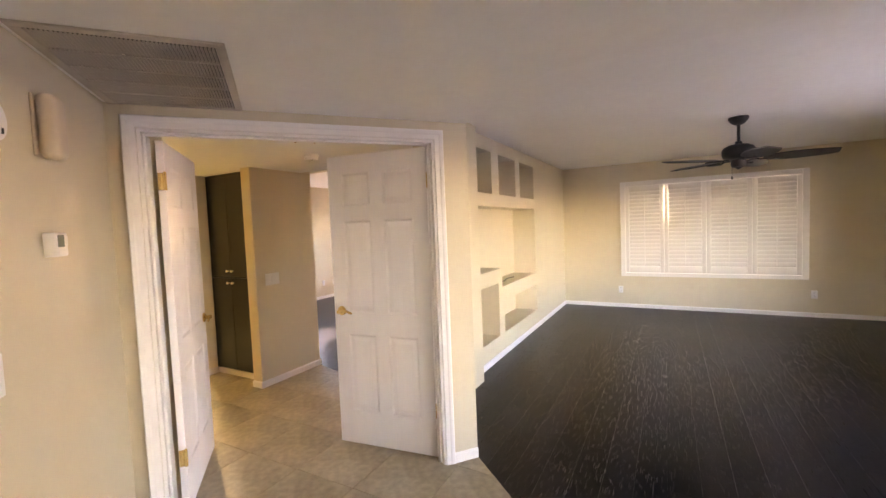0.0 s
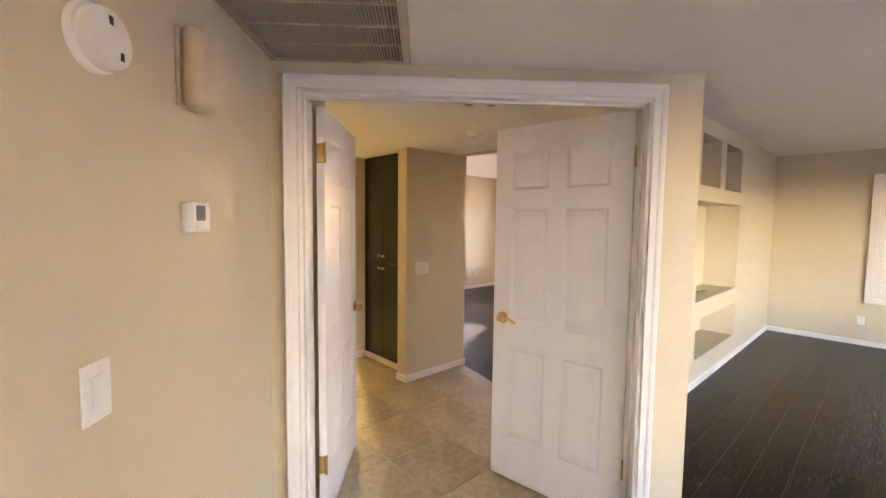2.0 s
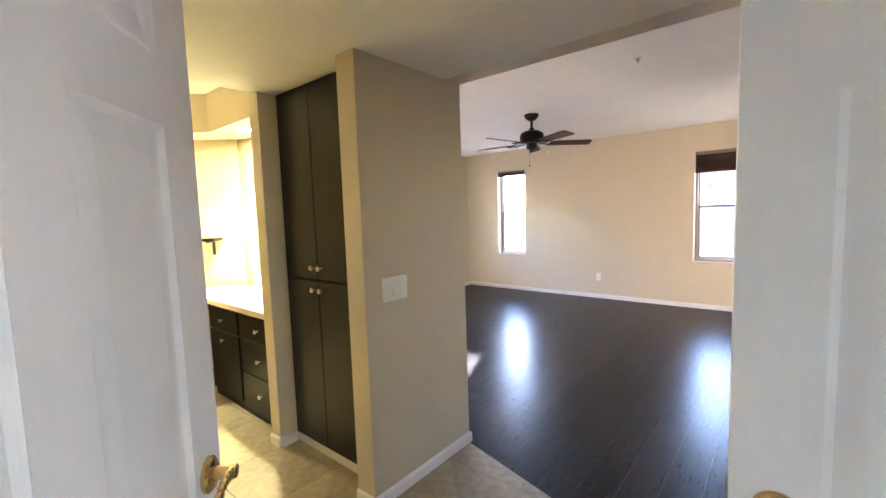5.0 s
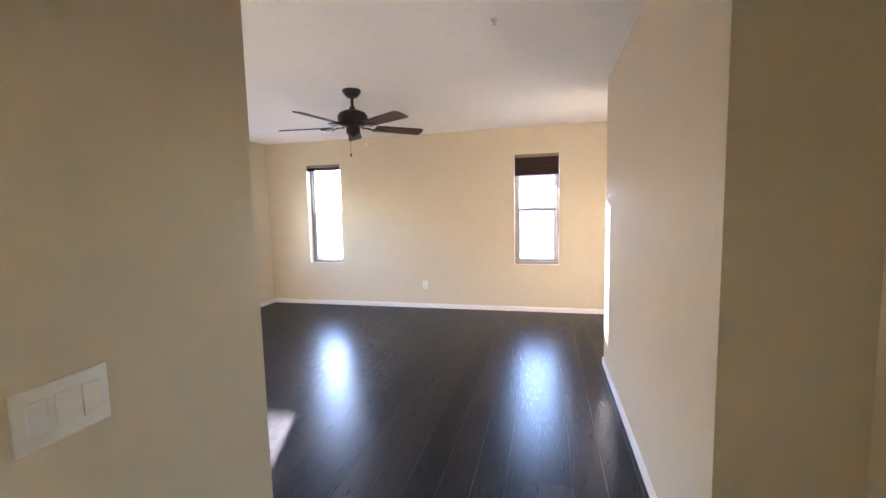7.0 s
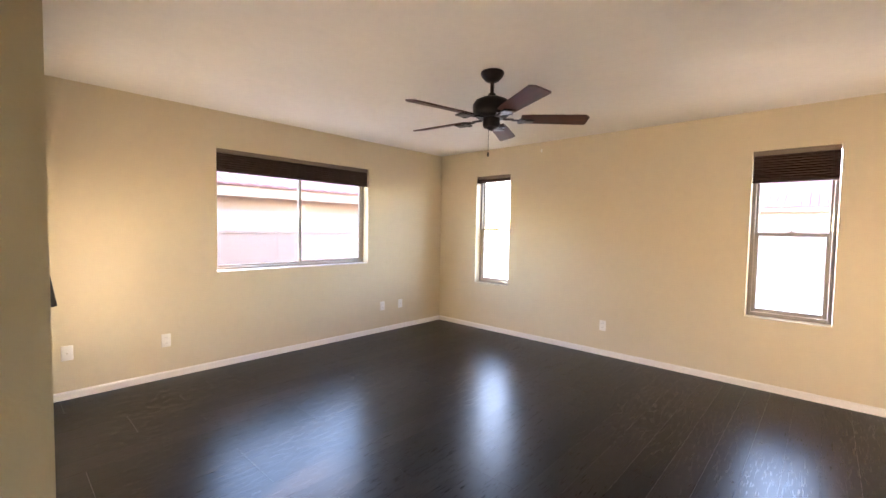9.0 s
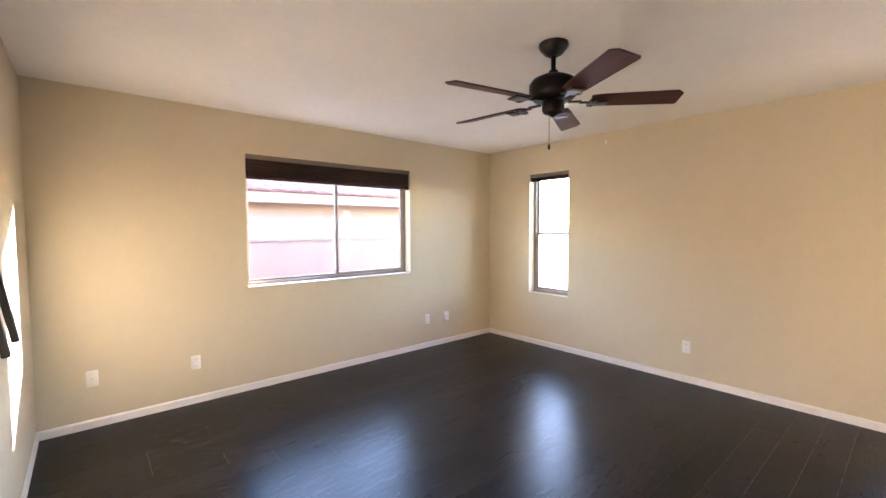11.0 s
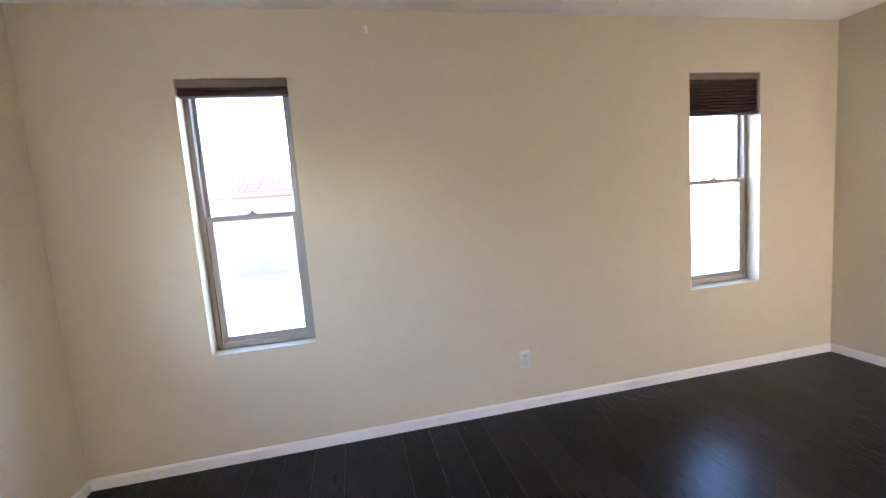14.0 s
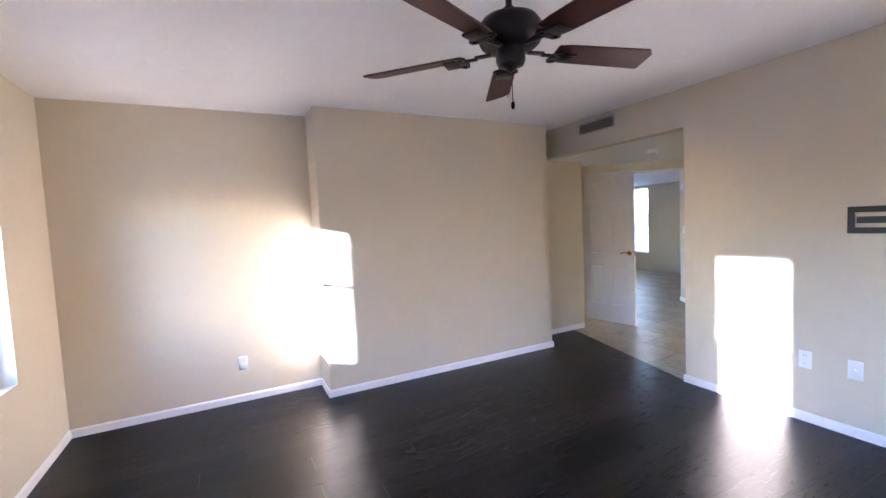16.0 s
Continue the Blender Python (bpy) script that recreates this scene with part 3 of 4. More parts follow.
# ---------- the double doors ----------
def casing():
    """Frame and casing of the double doorway, in the slanting wall's own axes."""
    h, w = DH, 0.057
    bm = bmesh.new()
    runs = []
    for across, proud in ((0.0, 0.0005), (0.0, 0.008), (0.003, 0.010), (0.028, 0.012), (0.036, 0.016), (0.050, 0.018), (w - 0.002, 0.016), (w, 0.013), (w, 0.0005)):
        runs.append([bm.verts.new((x, DN0 - proud, z)) for x, z in ((DS0 - across, 0), (DS0 - across, h + across), (DS1 + across, h + across), (DS1 + across, 0))])
    for p, q in zip(runs, runs[1:]):
        for i in range(3):
            bm.faces.new((p[i], p[i + 1], q[i + 1], q[i]))
    for i in (0, 3):
        bm.faces.new([p[i] for p in runs])
    t = tagged(part("door_frame", bm, TRIM, m=DIAG), "white painted door casing and jamb of the double doorway", "door frame", kind="structure")
    part("jamb", boxes((DS0 + 0.0005, DS0 + 0.016, DN0, DN1 + 0.059, 0, h - 0.016), (DS1 - 0.016, DS1 - 0.0005, DN0, DN1 + 0.004, 0, h - 0.016),
                       (DS0 + 0.0005, DS1 - 0.0005, DN0, DN1 + 0.004, h - 0.016, h - 0.0005)), TRIM, t)
    part("door_stop", boxes((DS0 + 0.0165, DS0 + 0.028, DN0 + 0.035, DN0 + 0.068, 0, h - 0.028), (DS1 - 0.028, DS1 - 0.0165, DN0 + 0.035, DN0 + 0.068, 0, h - 0.028),
                            (DS0 + 0.0165, DS1 - 0.0165, DN0 + 0.035, DN0 + 0.068, h - 0.028, h - 0.0165), soft=0.002), TRIM, t)
    for q in (0.26, 0.36):
        bm = bmesh.new()
        soft_box(bm, q - 0.02, q + 0.02, DN0 + 0.08, DN0 + 0.11, h - 0.020, h - 0.0165, 0.001)
        lathe(bm, [(0.008, 0), (0.006, -0.006), (0, -0.008)], 12, Matrix.Translation((q, DN0 + 0.095, h - 0.020)))
        part("ball_catch", bm, BRASS, t, "small brass ball catch plate")


casing()


def six_panel(name, m, label, side):
    """A six-panel leaf hung at x = 0, reaching to +x. side: which way (+1 or -1 in y) its thickness lies from the hinge line."""
    w, h, th, z0 = 0.738, 1.986, 0.035, 0.008
    st, mid = 0.108, 0.098
    pw = (w - 2 * st - mid) / 2
    rows = ((0.235, 0.77), (0.92, 1.545), (1.65, 1.862))
    holes = []
    for a in (st, st + pw + mid):
        for q0, q1 in rows:
            holes.append((a, a + pw, z0 + q0, z0 + q1))
    bm = bmesh.new()
    holed(bm, 0.003, w, 0.0, th, z0, z0 + h, holes)
    body = tagged(part(name, bm, DOORW, m=m @ Matrix.Translation((0, -th if side < 0 else 0, 0))), label, "door", "open double doors", "structure")
    # fielded panels, sloping down to the stiles on both faces
    shared = {}
    for a, b, q0, q1 in holes:
        key = round(q1 - q0, 4)
        if key not in shared:
            t = bmesh.new()
            ww, hh = (b - a), (q1 - q0)
            rings = []
            for ins, dep in ((0.0, 0.0005), (0.012, 0.0065), (0.020, 0.0065), (0.044, 0.0025)):
                rings.append([[t.verts.new((x, y, z)) for x, z in ((ins, ins), (ww - ins, ins), (ww - ins, hh - ins), (ins, hh - ins))] for y in (dep, th - dep)])
            for r, s in zip(rings, rings[1:]):
                for f in (0, 1):
                    for i in range(4):
                        j = (i + 1) % 4
                        t.faces.new((r[f][i], r[f][j], s[f][j], s[f][i]))
            t.faces.new(rings[-1][0])
            t.faces.new(rings[-1][1][::-1])
            for i in range(4):
                j = (i + 1) % 4
                t.faces.new((rings[0][0][j], rings[0][0][i], rings[0][1][i], rings[0][1][j]))
            shared[key] = part("panel", t, DOORW, body, m=Matrix.Translation((a, 0, q0)))
        else:
            ob = new("panel", shared[key].data)
            ob.matrix_basis, ob.parent = Matrix.Translation((a, 0, q0)), body
    for s in (-1, 1):
        bm = bmesh.new()
        r = Matrix.Translation((w - 0.06, th if s > 0 else 0, 0.94)) @ Matrix.Rotation(radians(-90 * s), 4, 'X')
        lathe(bm, [(0, 0.0), (0.032, 0.0), (0.032, 0.006), (0.027, 0.011), (0.013, 0.013), (0.011, 0.045), (0.013, 0.050), (0, 0.052)], 20, r)
        k = 8
        for i in range(k):
            u0, u1 = i / k, (i + 1) / k
            x0, x1 = -0.105 * u0, -0.105 * u1
            dz0, dz1 = 0.010 * math.sin(u0 * 4.2), 0.010 * math.sin(u1 * 4.2)
            soft_box(bm, w - 0.06 + x1 - 0.003, w - 0.06 + x0 + 0.003, *sorted(((th + 0.040, th + 0.052) if s > 0 else (-0.052, -0.040))), 0.94 + (dz0 + dz1) / 2 - 0.009 * (1 - 0.3 * u0), 0.94 + (dz0 + dz1) / 2 + 0.009 * (1 - 0.3 * u0), 0.004)
        part("door_handle", bm, BRASS, body, "polished brass lever handle", smooth=True)
    part("latch_plate", boxes((w - 0.0005, w + 0.0012, th / 2 - 0.012, th / 2 + 0.012, 0.91, 0.97)), BRASS, body)
    for z in (0.31, 1.785):
        bm = bmesh.new()
        yk = 0.0 if side > 0 else th
        lathe(bm, [(0, 0), (0.008, 0.0), (0.008, 0.09), (0.005, 0.095), (0, 0.096)], 12, Matrix.Translation((-0.002, yk, z - 0.045)))
        soft_box(bm, -0.002, 0.0025, *sorted((yk, yk + (0.033 if side > 0 else -0.033))), z - 0.044, z + 0.044, 0.001)
        part("hinge", bm, BRASS, body, "brass butt hinge", smooth=True)
    return body


six_panel("door_1", DIAG @ Matrix.Translation((DS1 - 0.020, DN1 - 0.02, 0)) @ Matrix.Rotation(radians(137), 4, 'Z'), "white six-panel door leaf standing half open with a brass lever", -1)
six_panel("door_2", DIAG @ Matrix.Translation((DS0 + 0.066, DN1 + 0.07, 0)) @ Matrix.Rotation(radians(88), 4, 'Z'), "white six-panel door leaf standing wide open with a brass lever", 1)


# ---------- pantry cabinet ----------
def pantry():
    x0, x1, y = XS1 + 0.002, XC - 0.127, YPAN
    t = thing("pantry_cabinet", pose(0, 0, 0), "tall dark-stained built-in pantry cabinet with four flat doors", "cabinet")
    part("body", boxes((x0, x1, y + 0.02, YS - 0.135, 0.002, LO - 0.002)), DARKCAB, t)
    part("toe_board", boxes((x0, x1, y + 0.006, y + 0.019, 0.0, 0.06), soft=0.002), TRIM, t, "white painted toe board")
    part("face_frame", boxes((x0, x0 + 0.045, y + 0.004, y + 0.019, 0.061, LO - 0.003), (x1 - 0.03, x1, y + 0.004, y + 0.019, 0.061, LO - 0.003), (x0 + 0.045, x1 - 0.03, y + 0.004, y + 0.019, LO - 0.05, LO - 0.003),
                             (x0 + 0.045, x1 - 0.03, y + 0.004, y + 0.019, 1.035, 1.075)), DARKCAB, t)
    xm = -3.585
    for a, b in ((x0 + 0.035, xm - 0.002), (xm + 0.002, x1 - 0.02)):
        for q0, q1, kz in ((0.075, 1.045, 0.995), (1.062, LO - 0.04, 1.12)):
            d = part("door", boxes((a, b, y - 0.016, y + 0.003, q0, q1), soft=0.003), DARKCAB, t)
            bm = bmesh.new()
            kx = xm - 0.035 if b < xm else xm + 0.035
            lathe(bm, [(0, 0), (0.006, 0), (0.005, 0.014), (0.014, 0.020), (0.014, 0.026), (0.009, 0.030), (0, 0.031)], 14, Matrix.Translation((kx, y - 0.016, kz)) @ Matrix.Rotation(radians(90), 4, 'X'))
            part("knob", bm, NICKEL, d, "round satin nickel knob", smooth=True)


pantry()


# ---------- the desk nook ----------
def nook():
    yf = 3.24
    top = thing("worktop", pose(0, 0, 0), "cream laminate worktop over dark desk cabinets in the nook", "worktop")
    bm = bmesh.new()
    prism(bm, [(XS0 - 0.005, YS - 0.134), (XS0 - 0.005, yf), (-5.15, yf), flat(NOOK, -3.84, 6.113), flat(NOOK, -3.84, 6.748), (-5.42, YS - 0.134)], 0.745, 0.785)
    part("slab", bm, COUNTER, top)
    part("backsplash", boxes((-5.40, XS0 - 0.005, YS - 0.146, YS - 0.134, 0.786, 0.88), soft=0.002), COUNTER, top)
    c = thing("drawer_cabinet", pose(0, 0, 0), "dark-stained base cabinet with a door and three drawers", "cabinet")
    part("body", boxes((-5.14, XS0 - 0.006, yf + 0.03, YS - 0.135, 0.0, 0.744)), DARKCAB, c)
    for a, b, q0, q1 in ((-5.12, -4.63, 0.56, 0.73), (-5.12, -4.63, 0.07, 0.55), (-4.60, -4.045, 0.56, 0.73), (-4.60, -4.045, 0.32, 0.55), (-4.60, -4.045, 0.07, 0.31)):
        d = part("door" if q1 - q0 > 0.4 else "drawer", boxes((a, b, yf + 0.008, yf + 0.029, q0, q1), soft=0.003), DARKCAB, c)
        bm = bmesh.new()
        lathe(bm, [(0, 0), (0.006, 0), (0.005, 0.014), (0.014, 0.020), (0.014, 0.026), (0, 0.030)], 12, Matrix.Translation(((a + b) / 2, yf + 0.008, (q0 + q1) / 2 if q1 - q0 < 0.4 else q1 - 0.06)) @ Matrix.Rotation(radians(90), 4, 'X'))
        part("knob", bm, NICKEL, d, "round satin nickel knob", smooth=True)
    k = thing("desk_drawer", NOOK, "wide dark-stained pencil drawer hung under the worktop", "drawer")
    part("apron", boxes((-3.60, -1.55, 6.20, 6.70, 0.60, 0.744)), DARKCAB, k)
    d = part("drawer", boxes((-2.75, -1.75, 6.175, 6.199, 0.615, 0.735), soft=0.003), DARKCAB, k)
    bm = bmesh.new()
    lathe(bm, [(0, 0), (0.006, 0), (0.005, 0.014), (0.014, 0.020), (0.014, 0.026), (0, 0.030)], 12, Matrix.Translation((-2.16, 6.175, 0.675)) @ Matrix.Rotation(radians(90), 4, 'X'))
    part("knob", bm, NICKEL, d, "round satin nickel knob", smooth=True)
    part("side_panel", boxes((-2.95, -2.93, 6.21, 6.74, 0.0, 0.599)), DARKCAB, k)
    s = thing("wall_shelf", NOOK, "narrow dark wooden wall shelf on two brackets", "shelf")
    part("board", boxes((-2.15, -1.45, 6.56, 6.748, 1.215, 1.24), soft=0.003), DARKCAB, s)
    for q in (-2.01, -1.53):
        part("bracket", boxes((q - 0.012, q + 0.012, 6.60, 6.748, 1.20, 1.2145), (q - 0.012, q + 0.012, 6.73, 6.748, 1.08, 1.20), soft=0.003), BLACK, s)


nook()


def downlight(x, y, z):
    t = thing("recessed_downlight", pose(x, y, z), "lit recessed downlight with a white trim ring", "ceiling light", "nook downlights")
    bm = bmesh.new()
    lathe(bm, [(0.062, 0.0), (0.088, 0.0), (0.088, -0.004), (0.080, -0.008), (0.064, -0.004), (0.062, 0.0)], 24)
    part("trim_ring", bm, TRIM, t, smooth=True)
    bm = bmesh.new()
    lathe(bm, [(0, -0.003), (0.061, -0.003), (0.061, -0.0005), (0, -0.0005)], 24)
    part("lens", bm, LAMPGLOW, t, "glowing warm lens")
    area_lamp("downlight_lamp", pose(x, y, z - 0.02), 0.11, 0.11, NOOK_WATTS, (0.91, 0.92, 0.42), 'DISK').data.spread = radians(110)


downlight(-5.02, 3.60, 2.13)
downlight(*flat(NOOK, -2.25, 6.56), 2.13)


# ---------- ceiling fans ----------
def fan(m, radius, turn, drop, blade_shape, label, mats, chain):
    t = thing("ceiling_fan", m, label, "ceiling fan")
    metal, wood = mats
    bm = bmesh.new()
    lathe(bm, [(0, 0), (0.078, 0), (0.080, -0.012), (0.072, -0.030), (0.050, -0.055), (0.028, -0.068), (0, -0.070)], 28)
    part("canopy", bm, metal, t, smooth=True)
    bm = bmesh.new()
    lathe(bm, [(0, -0.06), (0.013, -0.06), (0.013, -drop), (0, -drop)], 16)
    part("downrod", bm, metal, t, smooth=True)
    bm = bmesh.new()
    lathe(bm, [(0, -drop + 0.02), (0.024, -drop + 0.02), (0.030, -drop - 0.004), (0.075, -drop - 0.012), (0.112, -drop - 0.030), (0.129, -drop - 0.055), (0.129, -drop - 0.10), (0.121, -drop - 0.122),
               (0.10, -drop - 0.140), (0.06, -drop - 0.146), (0, -drop - 0.146)], 36)
    part("motor_housing", bm, metal, t, smooth=True)
    bm = bmesh.new()
    lathe(bm, [(0, -drop - 0.144), (0.058, -drop - 0.144), (0.060, -drop - 0.19), (0.052, -drop - 0.208), (0.024, -drop - 0.218), (0.010, -drop - 0.230), (0, -drop - 0.232)], 24)
    part("switch_housing", bm, metal, t, smooth=True)
    zb = -drop - 0.15
    arm = bmesh.new()
    for q0, q1, wd, zz in ((0.08, 0.15, 0.026, 0.0), (0.14, 0.19, 0.020, -0.006), (0.18, 0.225, 0.050, -0.010), (0.22, 0.285, 0.078, -0.012)):
        soft_box(arm, q0, q1, -wd / 2, wd / 2, zz - 0.006, zz + 0.004, 0.003)
    for q, sy in ((0.205, 0.035), (0.205, -0.035)):
        lathe(arm, [(0.010, -0.016), (0.022, -0.016), (0.022, -0.008), (0.010, -0.008), (0.010, -0.016)], 14, Matrix.Translation((q, sy, 0)))
    pitch = Matrix.Rotation(radians(-13), 4, 'X')
    bl = bmesh.new()
    outline = blade_shape(radius)
    up = [bl.verts.new((x, y, 0.004)) for x, y in outline]
    dn = [bl.verts.new((x, y, -0.004)) for x, y in outline]
    bl.faces.new(up)
    bl.faces.new(dn[::-1])
    for i in range(len(outline)):
        j = (i + 1) % len(outline)
        bl.faces.new((dn[i], dn[j], up[j], up[i]))
    bmesh.ops.bevel(bl, geom=[e for e in bl.edges if abs(e.verts[0].co.z - e.verts[1].co.z) < 1e-5], offset=0.002, segments=1, affect='EDGES')
    first = None
    for i in range(5):
        r = Matrix.Rotation(radians(turn + 72 * i), 4, 'Z') @ Matrix.Translation((0, 0, zb))
        if first is None:
            a = part("blade_arm", arm, metal, t, m=r, smooth=True)
            b = part("blade", bl, wood, a, "walnut-stained blade", m=pitch @ Matrix.Translation((0, 0, 0.004)))
            first = (a, b)
        else:
            a = new("blade_arm", first[0].data)
            a.matrix_basis, a.parent = r, t
            b = new("blade", first[1].data)
            b.matrix_basis, b.parent = first[1].matrix_basis, a
            b["label"] = "walnut-stained blade"
    bm = bmesh.new()
    lathe(bm, [(0, -drop - 0.20), (0.0016, -drop - 0.20), (0.0016, -chain), (0, -chain)], 6, Matrix.Translation((-0.045, 0.03, 0)))
    c = part("pull_chain", bm, metal, t)
    bm = bmesh.new()
    lathe(bm, [(0, -chain), (0.006, -chain - 0.003), (0.008, -chain - 0.018), (0.006, -chain - 0.030), (0, -chain - 0.032)], 12, Matrix.Translation((-0.045, 0.03, 0)))
    part("pull_knob", bm, metal, c, smooth=True)
    return t


def straight_blade(r):
    return [(0.20, -0.050), (0.26, -0.056), (r - 0.03, -0.068), (r, -0.038), (r, 0.060), (r - 0.012, 0.068), (0.26, 0.056), (0.20, 0.050)]


def leaf_blade(r):
    pts = []
    for i in range(15):
        u = i / 14
        pts.append((0.18 + (r - 0.18) * u, -0.045 - 0.045 * math.sin(math.pi * min(1, u * 0.9) ** 0.8) * (1 if u < 0.96 else 0.4)))
    return pts + [(x, -y) for x, y in pts[::-1]]


fan(pose(-3.804, 6.186, HI), 0.66, 42, 0.165, straight_blade, "dark bronze ceiling fan with five walnut blades in the bedroom", (BRONZE, BLADE), 0.53)
fan(pose(0.982, 5.39, HL) @ Matrix.Scale(1.04, 4), 0.68, -6, 0.235, leaf_blade, "black ceiling fan with five broad rounded blades in the living room", (BLACK, BLACK), 0.52)


# ---------- plates and fixtures ----------
def wall_m(x, y, z, face):
    """A pose on a wall: face is the angle of the way in which the wall looks; the fixture's own -y looks into the room."""
    return pose(x, y, z, 0, 0, face + 90)


def plate(bm, w, h, d=0.006):
    soft_box(bm, -w / 2, w / 2, -d, 0.0, -h / 2, h / 2, 0.003)


def outlet(x, y, z, face, label="white duplex wall outlet above the baseboard"):
    bm = bmesh.new()
    plate(bm, 0.072, 0.116)
    t = tagged(part("wall_outlet", bm, PLASTIC, m=wall_m(x, y, z, face), smooth=True), label, "outlet", "wall outlets")
    for q in (-0.026, 0.026):
        s = part("socket", boxes((-0.017, 0.017, -0.0085, -0.006, q - 0.015, q + 0.015), soft=0.002), PLASTIC, t)
        part("slots", boxes((-0.008, -0.0055, -0.0090, -0.0084, q - 0.004, q + 0.006), (0.0055, 0.008, -0.0090, -0.0084, q - 0.004, q + 0.006)), SLOT, s)
    return t


def blank_plate(x, y, z, face, label):
    bm = bmesh.new()
    plate(bm, 0.072, 0.116)
    t = tagged(part("cable_plate", bm, PLASTIC, m=wall_m(x, y, z, face), smooth=True), label, "cable plate", "wall outlets")
    bm = bmesh.new()
    lathe(bm, [(0, 0), (0.006, 0), (0.006, 0.010), (0.003, 0.012), (0, 0.012)], 10, Matrix.Translation((0, -0.006, 0)) @ Matrix.Rotation(radians(90), 4, 'X'))
    part("jack", bm, NICKEL, t, smooth=True)
    return t


def switch(x, y, z, face, gangs, label):
    w = 0.072 + 0.046 * (gangs - 1)
    bm = bmesh.new()
    plate(bm, w, 0.116)
    t = tagged(part("light_switch", bm, PLASTIC, m=wall_m(x, y, z, face), smooth=True), label, "light switch")
    for i in range(gangs):
        c = (i - (gangs - 1) / 2) * 0.046
        part("rocker", boxes((c - 0.0165, c + 0.0165, -0.010, -0.006, -0.033, 0.033), soft=0.002), PLASTIC, t)
    return t


outlet(-3.852, YN, 0.33, -90)
outlet(XW, 4.862, 0.338, 0)
outlet(XW, 7.297, 0.342, 0)
blank_plate(XW, 7.609, 0.338, 0, "white cable plate beside the outlet")
blank_plate(XW, 4.21, 0.36, 0, "white cable plate low on the bedroom wall")
outlet(XE, 7.235, 0.33, 180)
outlet(-3.88, YS, 0.42, 90)
blank_plate(-4.13, YS, 0.42, 90, "white cable plate below the television bracket")
outlet(-0.332, YL, 0.30, -90)
outlet(2.189, YL, 0.32, -90)
switch(XC, 3.34, 1.042, 0, 3, "white three-rocker light switch plate on the column wall")
tw = DIAG @ Vector((TS, 1.685, 0))
switch(tw.x, tw.y, 1.15, 50.5, 1, "white single-rocker light switch below the smoke alarm")


def smoke_alarm(m, r, label):
    t = thing("smoke_alarm", m, label, "smoke alarm")
    bm = bmesh.new()
    lathe(bm, [(0, 0), (r, 0), (r, 0.010), (r * 0.97, 0.014), (0, 0.014)], 32)
    part("base", bm, PLASTIC, t, smooth=True)
    bm = bmesh.new()
    lathe(bm, [(0, 0.0142), (r * 0.86, 0.0142), (r * 0.90, 0.030), (r * 0.84, 0.040), (r * 0.5, 0.045), (0, 0.046)], 32)
    c = part("cover", bm, PLASTIC, t, smooth=True)
    for a in (0.6, 3.4):
        bm = bmesh.new()
        soft_box(bm, 0.5 * r * math.cos(a) - 0.008, 0.5 * r * math.cos(a) + 0.008, 0.5 * r * math.sin(a) - 0.005, 0.5 * r * math.sin(a) + 0.005, 0.0435, 0.0462, 0.001)
        part("vent", bm, SLOT, c)
    return t


smoke_alarm(DIAG @ Matrix.Translation((TS, 1.715, 1.822)) @ Matrix.Rotation(radians(90), 4, 'Y'), 0.064, "round white smoke alarm on the entry wall")
smoke_alarm(pose(-2.19, 3.10, LO, 180), 0.06, "round white smoke alarm on the hall ceiling")


def sprinkler(x, y):
    t = thing("fire_sprinkler", pose(x, y, HI), "small white ceiling sprinkler head", "sprinkler")
    bm = bmesh.new()
    lathe(bm, [(0, 0), (0.022, 0), (0.021, -0.004), (0.010, -0.007), (0.008, -0.020), (0, -0.020)], 18)
    part("escutcheon", bm, NICKEL, t, smooth=True)
    bm = bmesh.new()
    lathe(bm, [(0, -0.024), (0.011, -0.024), (0.011, -0.026), (0, -0.026)], 14)
    lathe(bm, [(0, -0.019), (0.003, -0.019), (0.003, -0.025), (0, -0.025)], 8)
    part("deflector", bm, NICKEL, t)


sprinkler(-2.45, 5.2)


def chime():
    m = DIAG @ Matrix.Translation((TS, 2.03, 1.872)) @ Matrix.Rotation(radians(90), 4, 'Z')
    bm = bmesh.new()
    soft_box(bm, -0.048, 0.048, -0.066, -0.010, -0.106, 0.106, 0.027, seg=6)
    t = tagged(part("door_chime", bm, CREAM, m=m, smooth=True), "rounded tan plastic door chime on the entry wall", "door chime")
    part("base_plate", boxes((-0.046, 0.046, -0.010, -0.0006, -0.100, 0.100), soft=0.004), CREAM, t)


chime()


def thermostat():
    m = DIAG @ Matrix.Translation((TS, 2.03, 1.487)) @ Matrix.Rotation(radians(90), 4, 'Z')
    bm = bmesh.new()
    soft_box(bm, -0.043, 0.043, -0.036, -0.0005, -0.040, 0.040, 0.006)
    t = tagged(part("thermostat", bm, PLASTIC, m=m, smooth=True), "white wall thermostat with a grey display", "thermostat")
    part("display", boxes((-0.030, 0.014, -0.0372, -0.0362, -0.008, 0.032)), GREYLCD, t, "grey-green display")
    part("buttons", boxes((0.020, 0.036, -0.0385, -0.0362, -0.004, 0.028), (-0.030, 0.032, -0.0385, -0.0362, -0.032, -0.020), soft=0.001), PLASTIC, t)


thermostat()


